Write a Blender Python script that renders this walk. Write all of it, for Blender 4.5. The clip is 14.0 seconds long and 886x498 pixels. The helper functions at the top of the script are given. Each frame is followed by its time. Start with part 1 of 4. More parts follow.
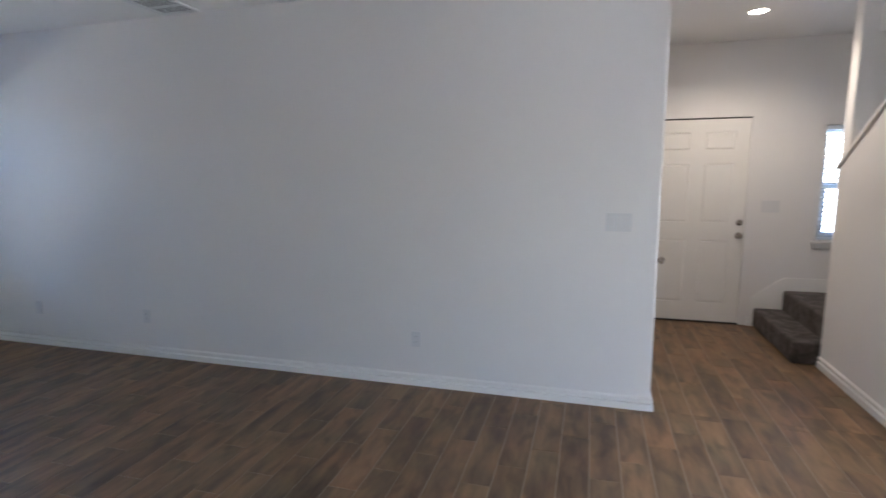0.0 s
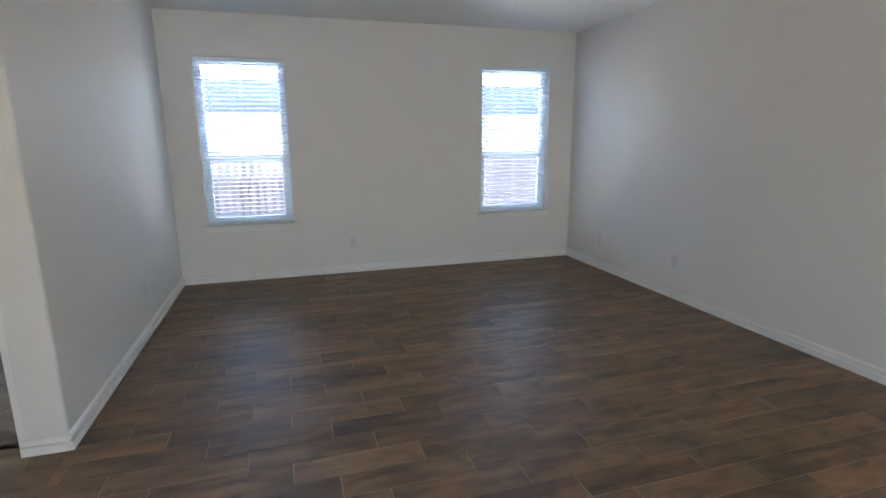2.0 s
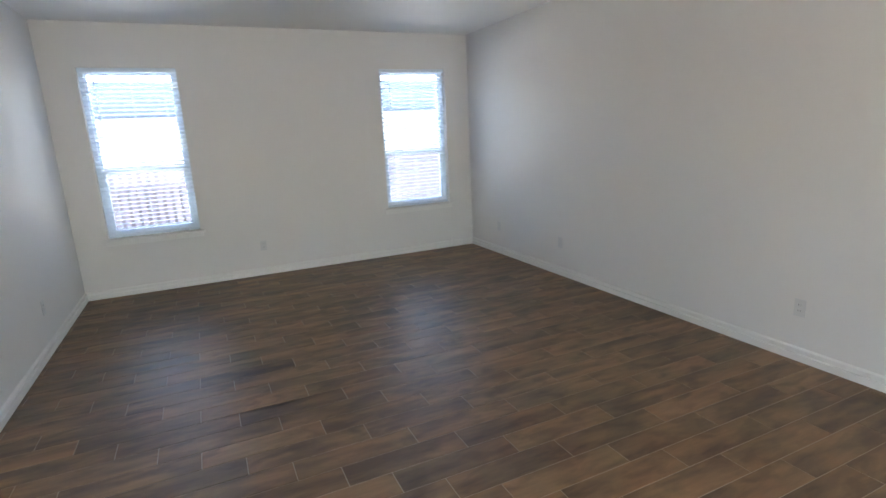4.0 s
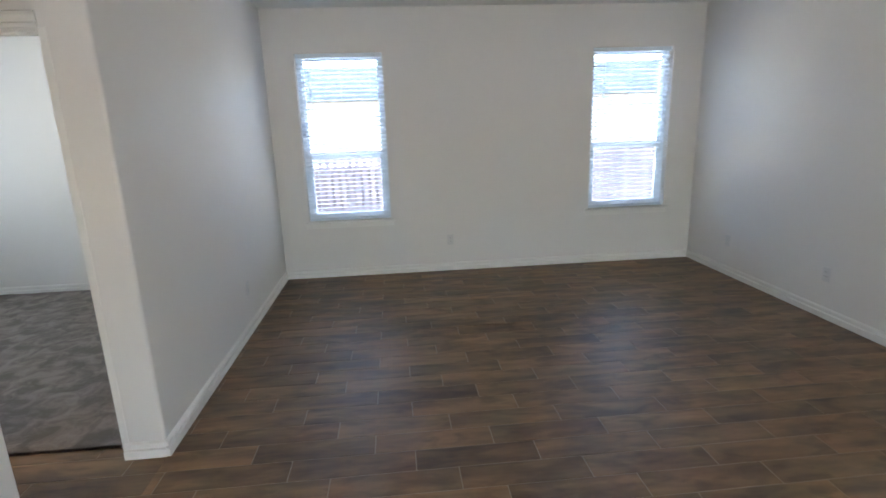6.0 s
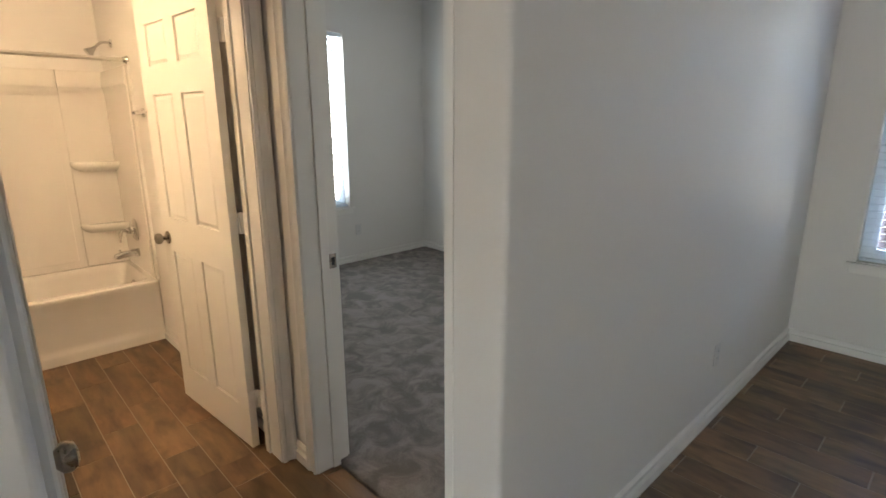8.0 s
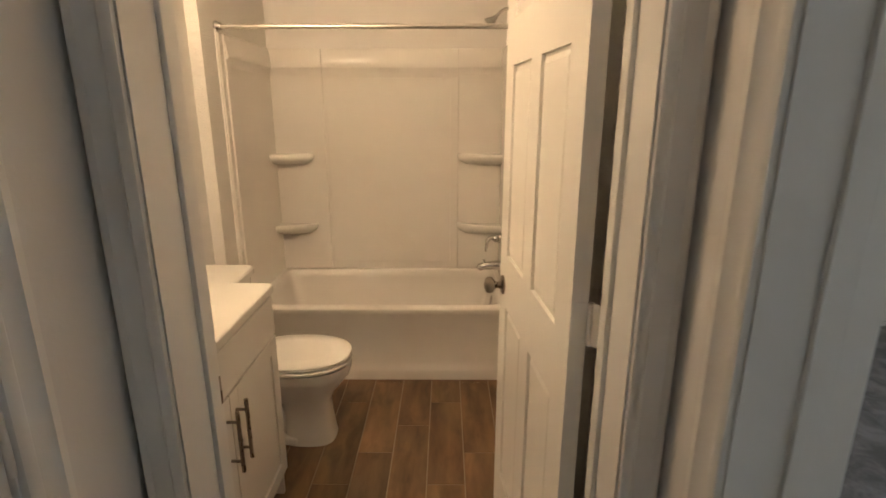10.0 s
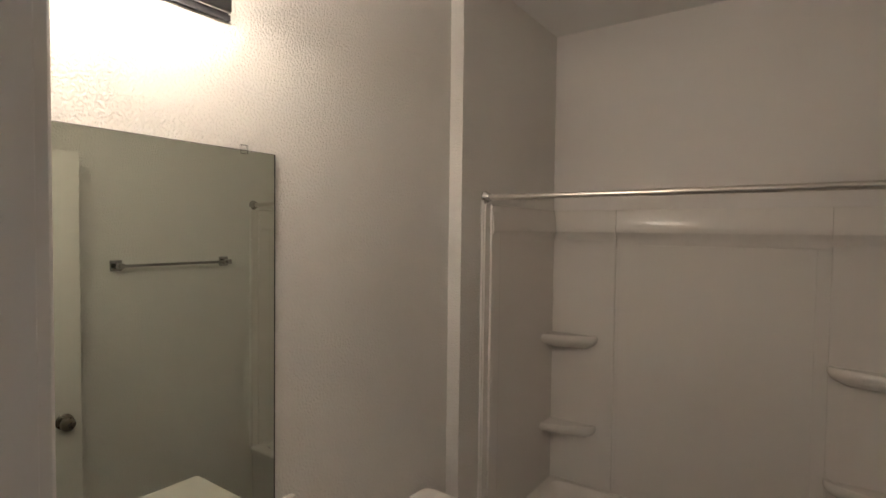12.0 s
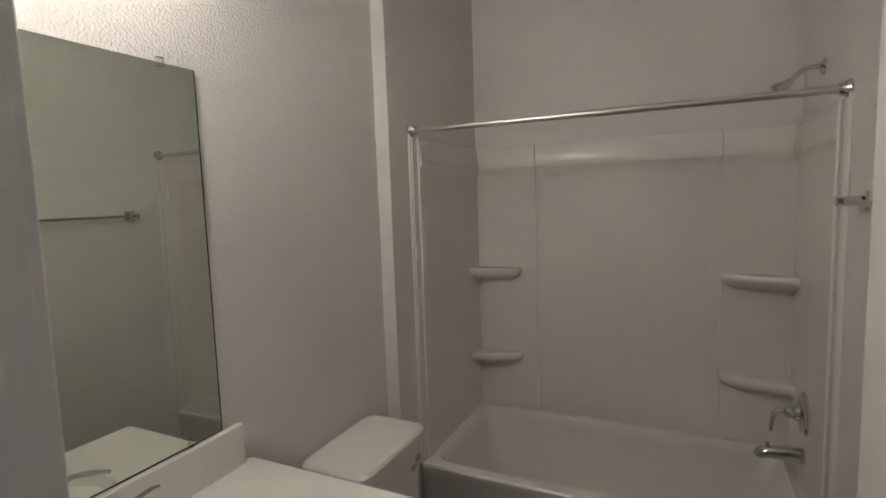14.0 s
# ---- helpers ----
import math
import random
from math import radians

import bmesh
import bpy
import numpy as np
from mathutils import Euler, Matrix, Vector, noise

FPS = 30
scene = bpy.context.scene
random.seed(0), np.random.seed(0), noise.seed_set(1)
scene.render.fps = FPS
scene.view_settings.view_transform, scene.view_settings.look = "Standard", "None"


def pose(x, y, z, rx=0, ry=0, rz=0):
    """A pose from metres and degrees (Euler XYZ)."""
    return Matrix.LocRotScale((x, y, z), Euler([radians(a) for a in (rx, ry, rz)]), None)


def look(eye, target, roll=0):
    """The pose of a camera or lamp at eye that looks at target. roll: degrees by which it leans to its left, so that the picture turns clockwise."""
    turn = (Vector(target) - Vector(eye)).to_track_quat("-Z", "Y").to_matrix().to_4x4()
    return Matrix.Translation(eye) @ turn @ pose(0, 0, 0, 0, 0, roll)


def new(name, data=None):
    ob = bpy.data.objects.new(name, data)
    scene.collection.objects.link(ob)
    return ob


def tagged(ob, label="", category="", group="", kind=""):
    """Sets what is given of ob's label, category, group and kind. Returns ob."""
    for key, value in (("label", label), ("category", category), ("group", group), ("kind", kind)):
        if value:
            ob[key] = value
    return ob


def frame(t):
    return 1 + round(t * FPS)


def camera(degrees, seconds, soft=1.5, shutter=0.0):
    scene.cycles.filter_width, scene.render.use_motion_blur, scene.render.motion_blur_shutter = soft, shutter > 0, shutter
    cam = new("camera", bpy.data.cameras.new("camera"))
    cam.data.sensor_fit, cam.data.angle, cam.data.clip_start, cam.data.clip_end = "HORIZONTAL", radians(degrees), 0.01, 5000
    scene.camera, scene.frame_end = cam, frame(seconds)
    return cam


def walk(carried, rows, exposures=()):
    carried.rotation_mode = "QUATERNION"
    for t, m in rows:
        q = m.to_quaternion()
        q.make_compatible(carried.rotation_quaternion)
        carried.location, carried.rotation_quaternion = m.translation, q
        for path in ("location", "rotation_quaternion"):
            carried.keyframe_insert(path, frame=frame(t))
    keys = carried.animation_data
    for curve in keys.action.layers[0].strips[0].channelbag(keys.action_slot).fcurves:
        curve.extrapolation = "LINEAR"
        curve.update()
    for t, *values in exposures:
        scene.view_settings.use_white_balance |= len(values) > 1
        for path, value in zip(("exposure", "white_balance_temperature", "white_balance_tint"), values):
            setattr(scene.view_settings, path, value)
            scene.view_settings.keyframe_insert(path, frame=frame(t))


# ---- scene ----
cam = camera(81.4, 14.0, shutter=0.14)
PATH = [
    (0, (5.56, -3.406, 1.552), (5.015, -1.505, 1.254), -0.5),
    (0.3, (5.403, -3.328, 1.532), (4.337, -1.661, 1.241), -0.6),
    (0.5, (5.394, -3.268, 1.492), (3.997, -1.867, 1.2), 0.3),
    (1, (5.4, -3.307, 1.516), (3.618, -2.483, 1.134), 0.7),
    (1.5, (5.629, -3.462, 1.543), (3.787, -2.808, 1.117), -0.2),
    (2, (5.848, -3.464, 1.503), (3.976, -2.898, 1.084), -0.4),
    (2.5, (6.057, -3.394, 1.534), (4.193, -2.805, 1.111), -1.4),
    (3, (6.19, -3.368, 1.529), (4.39, -2.614, 1.089), -2.7),
    (3.2, (6.252, -3.329, 1.537), (4.481, -2.512, 1.091), -2.8),
    (5.3, (6.053, -3.349, 1.561), (4.255, -2.614, 1.086), -2.8),
    (5.5, (5.917, -3.382, 1.537), (4.075, -2.757, 1.074), -2.5),
    (6, (5.541, -3.344, 1.613), (3.606, -3.174, 1.135), -1.9),
    (6.5, (5.101, -3.397, 1.541), (3.182, -3.729, 1.085), -0.7),
    (7, (4.747, -3.542, 1.503), (2.955, -4.292, 1.028), -0.4),
    (7.5, (4.376, -3.677, 1.5), (2.784, -4.785, 1.015), -0.8),
    (7.7, (4.23, -3.72, 1.491), (2.734, -4.957, 1.009), -0.6),
    (9.8, (3.477, -4.863, 1.472), (3.325, -6.786, 0.941), 0.1),
    (10, (3.475, -4.994, 1.486), (3.485, -6.923, 0.958), 0.0),
    (10.5, (3.438, -5.286, 1.496), (3.888, -7.179, 1.034), 0.6),
    (11, (3.458, -5.534, 1.547), (4.273, -7.326, 1.198), 0.6),
    (11.5, (3.537, -5.704, 1.646), (4.567, -7.402, 1.411), 0.8),
    (12, (3.492, -5.798, 1.719), (4.638, -7.436, 1.652), 0.7),
    (12.5, (3.486, -5.828, 1.808), (4.633, -7.463, 1.918), 0.4),
    (13, (3.472, -5.824, 1.822), (4.610, -7.458, 2.003), -0.1),
    (13.5, (3.471, -5.828, 1.734), (4.527, -7.526, 1.786), -0.2),
    (14, (3.526, -5.737, 1.586), (4.389, -7.53, 1.385), -1.9),
]
EXPOSURES = [(0, 4.28, 5900, 13), (0.5, 3.98, 5950, 14), (1.0, 3.78, 6080, 13), (1.5, 3.85, 6320, 10), (2, 4.33, 6600, 10), (3, 4.58, 6680, 10), (6, 4.53, 6720, 10), (6.5, 4.06, 6850, 10), (7.0, 4.22, 7250, 10), (7.7, 4.22, 7100, 10), (9.8, 3.82, 7000, 10),
             (10.5, 3.34, 6280, 10), (11, 3.08, 5700, 9), (11.5, 2.98, 5450, 8), (12, 2.46, 5230, 8), (12.5, 1.79, 5080, 8), (13, 1.44, 4980, 7), (13.5, 1.84, 4920, 6), (14, 2.58, 4720, 5)]
walk(cam, [(t, look(e, g, r)) for t, e, g, r in PATH], EXPOSURES)

# ---- world, sun, exposure ----
world = bpy.data.worlds.new("sky")
scene.world = world
world.use_nodes = True
wn = world.node_tree.nodes
sky = wn.new("ShaderNodeTexSky")
sky.sky_type, sky.sun_disc = "NISHITA", False
sky.sun_elevation, sky.sun_rotation = radians(81.5), radians(26.6)
wn["Background"].inputs["Strength"].default_value = 0.15
world.node_tree.links.new(sky.outputs["Color"], wn["Background"].inputs["Color"])
sun = new("sun", bpy.data.lights.new("sun", "SUN"))
sun.data.energy, sun.data.angle, sun.data.color = 4.5, radians(0.5), (1.0, 0.95, 0.88)
sun.matrix_world = look((2, 4, 30), (0, 0, 0))
BULB_POWER, CAN_POWER = 0.490, 2.60
WARM, CAN_WARM = (1.0, 0.69, 0.43), (1.0, 0.83, 0.64)


def lamp(name, place, power, colour, radius, spot=0):
    ob = new(name, bpy.data.lights.new(name, "SPOT" if spot else "POINT"))
    ob.data.energy, ob.data.color, ob.data.shadow_soft_size = power, colour, radius
    if spot:
        ob.data.spot_size, ob.data.spot_blend = radians(spot), 0.6
    ob.location = place
    return ob


def opening_light(name, place, target, w, h, power, colour):
    """An added area lamp that stands in for the sky's light in an opening."""
    ob = new(name, bpy.data.lights.new(name, "AREA"))
    ob.data.shape, ob.data.size, ob.data.size_y, ob.data.energy, ob.data.color = "RECTANGLE", w, h, power, colour
    ob.matrix_world = look(place, target)
    return ob


# The first two sit in made-up openings and fill the room from behind.
opening_light("east_fill", (9.65, -2.5, 1.03), (0, -2.5, 1.03), 1.7, 1.95, 0.25, (0.80, 0.91, 1.0))
opening_light("north_fill", (9.05, -0.05, 1.35), (7.6, -3.0, 1.35), 0.76, 1.6, 0.95, (0.80, 0.91, 1.0))
opening_light("bedroom_daylight", (1.48, -8.445, 1.47), (1.48, 0, 1.3), 0.85, 1.68, 2.50, (0.86, 0.95, 1.0))


# ---- materials ----
def material(name, colour, rough=0.5, metal=0.0, vary=0.06, scale=4.0, grain=0.0, grain_scale=120.0, per_object=0.0, coat=0.0, rough_vary=0.08, kind="noise"):
    m = bpy.data.materials.new(name)
    m.use_nodes = True
    n, l = m.node_tree.nodes, m.node_tree.links
    b = n["Principled BSDF"]
    b.inputs["Roughness"].default_value, b.inputs["Metallic"].default_value = rough, metal
    b.inputs["Coat Weight"].default_value = coat
    co = n.new("ShaderNodeTexCoord")
    big = n.new("ShaderNodeTexNoise")
    big.inputs["Scale"].default_value, big.inputs["Detail"].default_value = scale, 5
    l.new(co.outputs["Object"], big.inputs["Vector"])
    mix = n.new("ShaderNodeMix")
    mix.data_type = "RGBA"
    mix.inputs["A"].default_value = (*[max(0, c * (1 - vary)) for c in colour], 1)
    mix.inputs["B"].default_value = (*[min(1, c * (1 + vary)) for c in colour], 1)
    l.new(big.outputs["Fac"], mix.inputs["Factor"])
    out = mix.outputs["Result"]
    if per_object:
        info, hsv = n.new("ShaderNodeObjectInfo"), n.new("ShaderNodeHueSaturation")
        span = n.new("ShaderNodeMapRange")
        span.inputs["To Min"].default_value, span.inputs["To Max"].default_value = 1 - per_object, 1 + per_object
        l.new(info.outputs["Random"], span.inputs["Value"])
        l.new(span.outputs["Result"], hsv.inputs["Value"])
        l.new(out, hsv.inputs["Color"])
        out = hsv.outputs["Color"]
    l.new(out, b.inputs["Base Color"])
    if rough_vary:
        rr = n.new("ShaderNodeMapRange")
        rr.inputs["To Min"].default_value, rr.inputs["To Max"].default_value = max(0, rough - rough_vary), min(1, rough + rough_vary)
        l.new(big.outputs["Fac"], rr.inputs["Value"])
        l.new(rr.outputs["Result"], b.inputs["Roughness"])
    if grain:
        fine, bump = n.new("ShaderNodeTexNoise"), n.new("ShaderNodeBump")
        fine.inputs["Scale"].default_value, fine.inputs["Detail"].default_value = grain_scale, 3
        bump.inputs["Strength"].default_value, bump.inputs["Distance"].default_value = grain, 0.004
        l.new(co.outputs["Object"], fine.inputs["Vector"])
        h = fine.outputs["Fac"]
        if kind == "knockdown":
            ramp = n.new("ShaderNodeValToRGB")
            ramp.color_ramp.elements[0].position, ramp.color_ramp.elements[1].position = 0.42, 0.60
            l.new(h, ramp.inputs["Fac"])
            h = ramp.outputs["Color"]
        l.new(h, bump.inputs["Height"])
        l.new(bump.outputs["Normal"], b.inputs["Normal"])
    return m


def plank_material(name):
    """Wood-look porcelain: brown streaks along y, each plank its own tone."""
    m = material(name, (0.105, 0.066, 0.043), 0.34, 0, 0.0, 3.0, rough_vary=0.0)
    n, l = m.node_tree.nodes, m.node_tree.links
    b = n["Principled BSDF"]
    geo, wave = n.new("ShaderNodeNewGeometry"), n.new("ShaderNodeTexNoise")
    info = n.new("ShaderNodeObjectInfo")
    stretch = n.new("ShaderNodeMapping")
    stretch.inputs["Scale"].default_value = (13, 2.4, 1)
    shift = n.new("ShaderNodeVectorMath")
    shift.operation = "MULTIPLY_ADD"
    shift.inputs[1].default_value = (7.3, 11.1, 3.7)
    rnd = n.new("ShaderNodeMath")
    rnd.operation = "ADD"
    l.new(info.outputs["Random"], rnd.inputs[0])
    l.new(geo.outputs["Random Per Island"], rnd.inputs[1])
    l.new(rnd.outputs[0], shift.inputs[0])
    l.new(geo.outputs["Position"], shift.inputs[2])
    l.new(shift.outputs[0], stretch.inputs["Vector"])
    wave.inputs["Scale"].default_value, wave.inputs["Detail"].default_value, wave.inputs["Roughness"].default_value = 1.0, 6, 0.58
    l.new(stretch.outputs["Vector"], wave.inputs["Vector"])
    blotch = n.new("ShaderNodeTexNoise")
    blotch.inputs["Scale"].default_value, blotch.inputs["Detail"].default_value = 0.32, 3
    l.new(stretch.outputs["Vector"], blotch.inputs["Vector"])
    add = n.new("ShaderNodeMath")
    add.operation = "MULTIPLY_ADD"
    add.inputs[1].default_value = 0.55
    half = n.new("ShaderNodeMath")
    half.operation = "MULTIPLY"
    half.inputs[1].default_value = 0.45
    l.new(blotch.outputs["Fac"], half.inputs[0])
    l.new(wave.outputs["Fac"], add.inputs[0])
    l.new(half.outputs[0], add.inputs[2])
    ramp = n.new("ShaderNodeValToRGB")
    e = ramp.color_ramp.elements
    e[0].position, e[0].color = 0.36, (0.080, 0.050, 0.031, 1)
    e[1].position, e[1].color = 0.68, (0.265, 0.174, 0.103, 1)
    mid = ramp.color_ramp.elements.new(0.52)
    mid.color = (0.172, 0.111, 0.065, 1)
    l.new(add.outputs[0], ramp.inputs["Fac"])
    tone, span, frac = n.new("ShaderNodeHueSaturation"), n.new("ShaderNodeMapRange"), n.new("ShaderNodeMath")
    frac.operation = "FRACT"
    l.new(rnd.outputs[0], frac.inputs[0])
    span.inputs["To Min"].default_value, span.inputs["To Max"].default_value = 0.87, 1.13
    l.new(frac.outputs[0], span.inputs["Value"])
    l.new(span.outputs["Result"], tone.inputs["Value"])
    # dark scraped patches and a slow drift between red-brown and olive
    patch, dark, drift, tint, both = n.new("ShaderNodeTexNoise"), n.new("ShaderNodeMapRange"), n.new("ShaderNodeTexNoise"), n.new("ShaderNodeMix"), n.new("ShaderNodeVectorMath")
    squeeze = n.new("ShaderNodeMapping")
    squeeze.inputs["Scale"].default_value = (11, 4.2, 1)
    l.new(shift.outputs[0], squeeze.inputs["Vector"])
    patch.inputs["Scale"].default_value, patch.inputs["Detail"].default_value, patch.inputs["Distortion"].default_value = 1.0, 4, 0.5
    l.new(squeeze.outputs["Vector"], patch.inputs["Vector"])
    dark.inputs["From Min"].default_value, dark.inputs["From Max"].default_value = 0.34, 0.52
    dark.inputs["To Min"].default_value, dark.inputs["To Max"].default_value = 0.66, 1.05
    l.new(patch.outputs["Fac"], dark.inputs["Value"])
    drift.inputs["Scale"].default_value, drift.inputs["Detail"].default_value = 2.6, 2
    l.new(shift.outputs[0], drift.inputs["Vector"])
    tint.data_type = "RGBA"
    tint.inputs["A"].default_value, tint.inputs["B"].default_value = (1.30, 0.98, 0.83, 1), (0.88, 1.02, 0.90, 1)
    l.new(drift.outputs["Fac"], tint.inputs["Factor"])
    both.operation = "MULTIPLY"
    l.new(ramp.outputs["Color"], both.inputs[0])
    l.new(tint.outputs["Result"], both.inputs[1])
    shade = n.new("ShaderNodeVectorMath")
    shade.operation = "SCALE"
    l.new(both.outputs[0], shade.inputs[0])
    l.new(dark.outputs["Result"], shade.inputs["Scale"])
    l.new(shade.outputs[0], tone.inputs["Color"])
    l.new(tone.outputs["Color"], b.inputs["Base Color"])
    rr = n.new("ShaderNodeMapRange")
    rr.inputs["To Min"].default_value, rr.inputs["To Max"].default_value = 0.40, 0.56
    l.new(wave.outputs["Fac"], rr.inputs["Value"])
    l.new(rr.outputs["Result"], b.inputs["Roughness"])
    bump = n.new("ShaderNodeBump")
    bump.inputs["Strength"].default_value, bump.inputs["Distance"].default_value = 0.4, 0.002
    l.new(wave.outputs["Fac"], bump.inputs["Height"])
    l.new(bump.outputs["Normal"], b.inputs["Normal"])
    return m


def carpet_material(name, dark, light, patch):
    m = material(name, light, 1.0, 0, 0.0, 3.0, grain=0.9, grain_scale=420, rough_vary=0.0)
    n, l = m.node_tree.nodes, m.node_tree.links
    geo, big, fine, ramp = n.new("ShaderNodeNewGeometry"), n.new("ShaderNodeTexNoise"), n.new("ShaderNodeTexNoise"), n.new("ShaderNodeValToRGB")
    big.inputs["Scale"].default_value, big.inputs["Detail"].default_value, big.inputs["Distortion"].default_value = patch, 5, 0.8
    big.inputs["Roughness"].default_value = 0.6
    fine.inputs["Scale"].default_value, fine.inputs["Detail"].default_value = 160, 2
    l.new(geo.outputs["Position"], big.inputs["Vector"])
    l.new(geo.outputs["Position"], fine.inputs["Vector"])
    ad = n.new("ShaderNodeMath")
    ad.operation = "MULTIPLY_ADD"
    ad.inputs[1].default_value = 0.22
    l.new(fine.outputs["Fac"], ad.inputs[0])
    l.new(big.outputs["Fac"], ad.inputs[2])
    e = ramp.color_ramp.elements
    e[0].position, e[0].color = 0.50, (*dark, 1)
    e[1].position, e[1].color = 0.74, (*light, 1)
    l.new(ad.outputs[0], ramp.inputs["Fac"])
    l.new(ramp.outputs["Color"], n["Principled BSDF"].inputs["Base Color"])
    return m


def thin_glass(name, ior=1.45, gloss=1.0, glow=0.0):
    m = bpy.data.materials.new(name)
    m.use_nodes = True
    n, l = m.node_tree.nodes, m.node_tree.links
    n.clear()
    out, mix, see, shine, rim = n.new("ShaderNodeOutputMaterial"), n.new("ShaderNodeMixShader"), n.new("ShaderNodeBsdfTransparent"), n.new("ShaderNodeBsdfGlossy"), n.new("ShaderNodeFresnel")
    shine.inputs["Roughness"].default_value = 0.02
    rim.inputs["IOR"].default_value = ior
    part_of = n.new("ShaderNodeMath")
    part_of.operation = "MULTIPLY"
    part_of.inputs[1].default_value = gloss
    l.new(rim.outputs["Fac"], part_of.inputs[0])
    l.new(part_of.outputs[0], mix.inputs["Fac"])
    l.new(see.outputs[0], mix.inputs[1])
    l.new(shine.outputs[0], mix.inputs[2])
    if glow:
        both, lit = n.new("ShaderNodeAddShader"), n.new("ShaderNodeEmission")
        lit.inputs["Color"].default_value, lit.inputs["Strength"].default_value = (1.0, 0.86, 0.66, 1), glow
        l.new(mix.outputs[0], both.inputs[0])
        l.new(lit.outputs[0], both.inputs[1])
        l.new(both.outputs[0], out.inputs["Surface"])
        return m
    l.new(mix.outputs[0], out.inputs["Surface"])
    return m


def glowing(name, colour, strength):
    m = bpy.data.materials.new(name)
    m.use_nodes = True
    b = m.node_tree.nodes["Principled BSDF"]
    b.inputs["Base Color"].default_value = (*colour, 1)
    b.inputs["Emission Color"].default_value = (*colour, 1)
    b.inputs["Emission Strength"].default_value = strength
    return m


WALL = material("wall_paint", (0.73, 0.705, 0.68), 0.56, 0, 0.02, 1.5, grain=0.05, grain_scale=70, kind="knockdown")
# The same wall paint, lighter to lift bounced bulb light, with stronger bumps.
BATH_WALL = material("wall_paint_lifted", (0.79, 0.77, 0.735), 0.50, 0, 0.02, 1.5, grain=0.58, grain_scale=140, kind="knockdown")
CEIL = material("ceiling_paint", (0.79, 0.78, 0.76), 0.60, 0, 0.02, 1.5, grain=0.13, grain_scale=62, kind="knockdown")
TRIM = material("trim_paint", (0.78, 0.76, 0.73), 0.38, 0, 0.03, 5, grain=0.05, grain_scale=60)
DOOR = material("door_paint", (0.76, 0.735, 0.69), 0.40, 0, 0.03, 5, grain=0.10, grain_scale=90)
PLANK = plank_material("wood_look_tile")
GROUT = material("grout", (0.34, 0.275, 0.21), 0.9, 0, 0.15, 20)
CARPET = carpet_material("carpet", (0.165, 0.140, 0.127), (0.300, 0.260, 0.236), 7.0)
STAIR_CARPET = carpet_material("stair_carpet", (0.055, 0.045, 0.04), (0.13, 0.11, 0.10), 9.0)
# White vinyl and slats carry a blue tint for the sky's light.
VINYL = material("window_vinyl", (0.78, 0.84, 0.90), 0.35, 0, 0.03, 8)
SLAT = material("blind_slat", (0.74, 0.81, 0.88), 0.40, 0, 0.03, 8)
PANE = thin_glass("window_glass")
PLATE = material("cover_plate", (0.64, 0.63, 0.62), 0.35, 0, 0.03, 9)
SLOT = material("dark_slot", (0.03, 0.03, 0.03), 0.6, 0, 0.1, 9)
CHROME = material("chrome", (0.60, 0.59, 0.58), 0.09, 1.0, 0.03, 12, rough_vary=0.04)
ROD = material("brushed_chrome_rod", (0.66, 0.63, 0.59), 0.32, 1.0, 0.04, 20, rough_vary=0.05)
NICKEL = material("brushed_nickel", (0.34, 0.30, 0.26), 0.28, 1.0, 0.06, 30, grain=0.05, grain_scale=300)
PORCELAIN = material("porcelain", (0.80, 0.78, 0.74), 0.12, 0, 0.02, 3, coat=0.4, rough_vary=0.04)
ACRYLIC = material("acrylic", (0.77, 0.74, 0.70), 0.20, 0, 0.015, 2.5, rough_vary=0.0)
CABINET = material("cabinet_paint", (0.74, 0.71, 0.67), 0.36, 0, 0.03, 6, grain=0.04, grain_scale=70)
# Basin colour greyed and cooled to paint the shade inside the bowl.
BASIN = material("shaded_basin", (0.66, 0.68, 0.64), 0.12, 0, 0.02, 5, coat=0.3, rough_vary=0.03)
COUNTER = material("cultured_marble", (0.80, 0.77, 0.72), 0.16, 0, 0.03, 5, coat=0.3, rough_vary=0.04)
MIRROR = material("mirror_silver", (0.74, 0.79, 0.71), 0.0, 1.0, 0.0, rough_vary=0.0)
BLACK = material("black_chrome", (0.32, 0.32, 0.35), 0.05, 1.0, 0.1, 12, rough_vary=0.03)
SOCKET = material("black_socket", (0.02, 0.02, 0.022), 0.45, 0, 0.1, 12)
BULB = thin_glass("bulb_glass", 1.30, 0.35, 0.025)
FILAMENT = glowing("filament", (1.0, 0.84, 0.62), 12.0)
CAN_GLOW = glowing("can_lens", (1.0, 0.90, 0.78), 4.0)
GRILLE = material("vent_grille", (0.70, 0.70, 0.69), 0.5, 0, 0.05, 9)
# Wood held darker than real for the exposure, with the blue haze mixed in.
FENCE = material("dimmed_fence_wood", (0.062, 0.059, 0.074), 0.85, 0, 0.25, 3, grain=0.5, grain_scale=40, per_object=0.2)
# Siding and shingles darkened against overexposure; the roof's blue stands for haze.
STUCCO = material("dimmed_pale_siding", (0.165, 0.155, 0.14), 0.85, 0, 0.06, 2, grain=0.3, grain_scale=20)
ROOF = material("hazed_roof_shingle", (0.018, 0.026, 0.040), 0.9, 0, 0.2, 2, grain=0.5, grain_scale=30)
# Unseen ground, kept pale to bounce sunlight up through the windows.
BOUNCE_GROUND = material("pale_bounce_ground", (0.36, 0.37, 0.35), 0.95, 0, 0.35, 1.2, grain=0.6, grain_scale=60)
BARK = material("bark", (0.10, 0.08, 0.06), 0.9, 0, 0.2, 9, grain=0.5, grain_scale=50)
LEAF = material("leaf", (0.07, 0.10, 0.035), 0.6, 0, 0.3, 9)
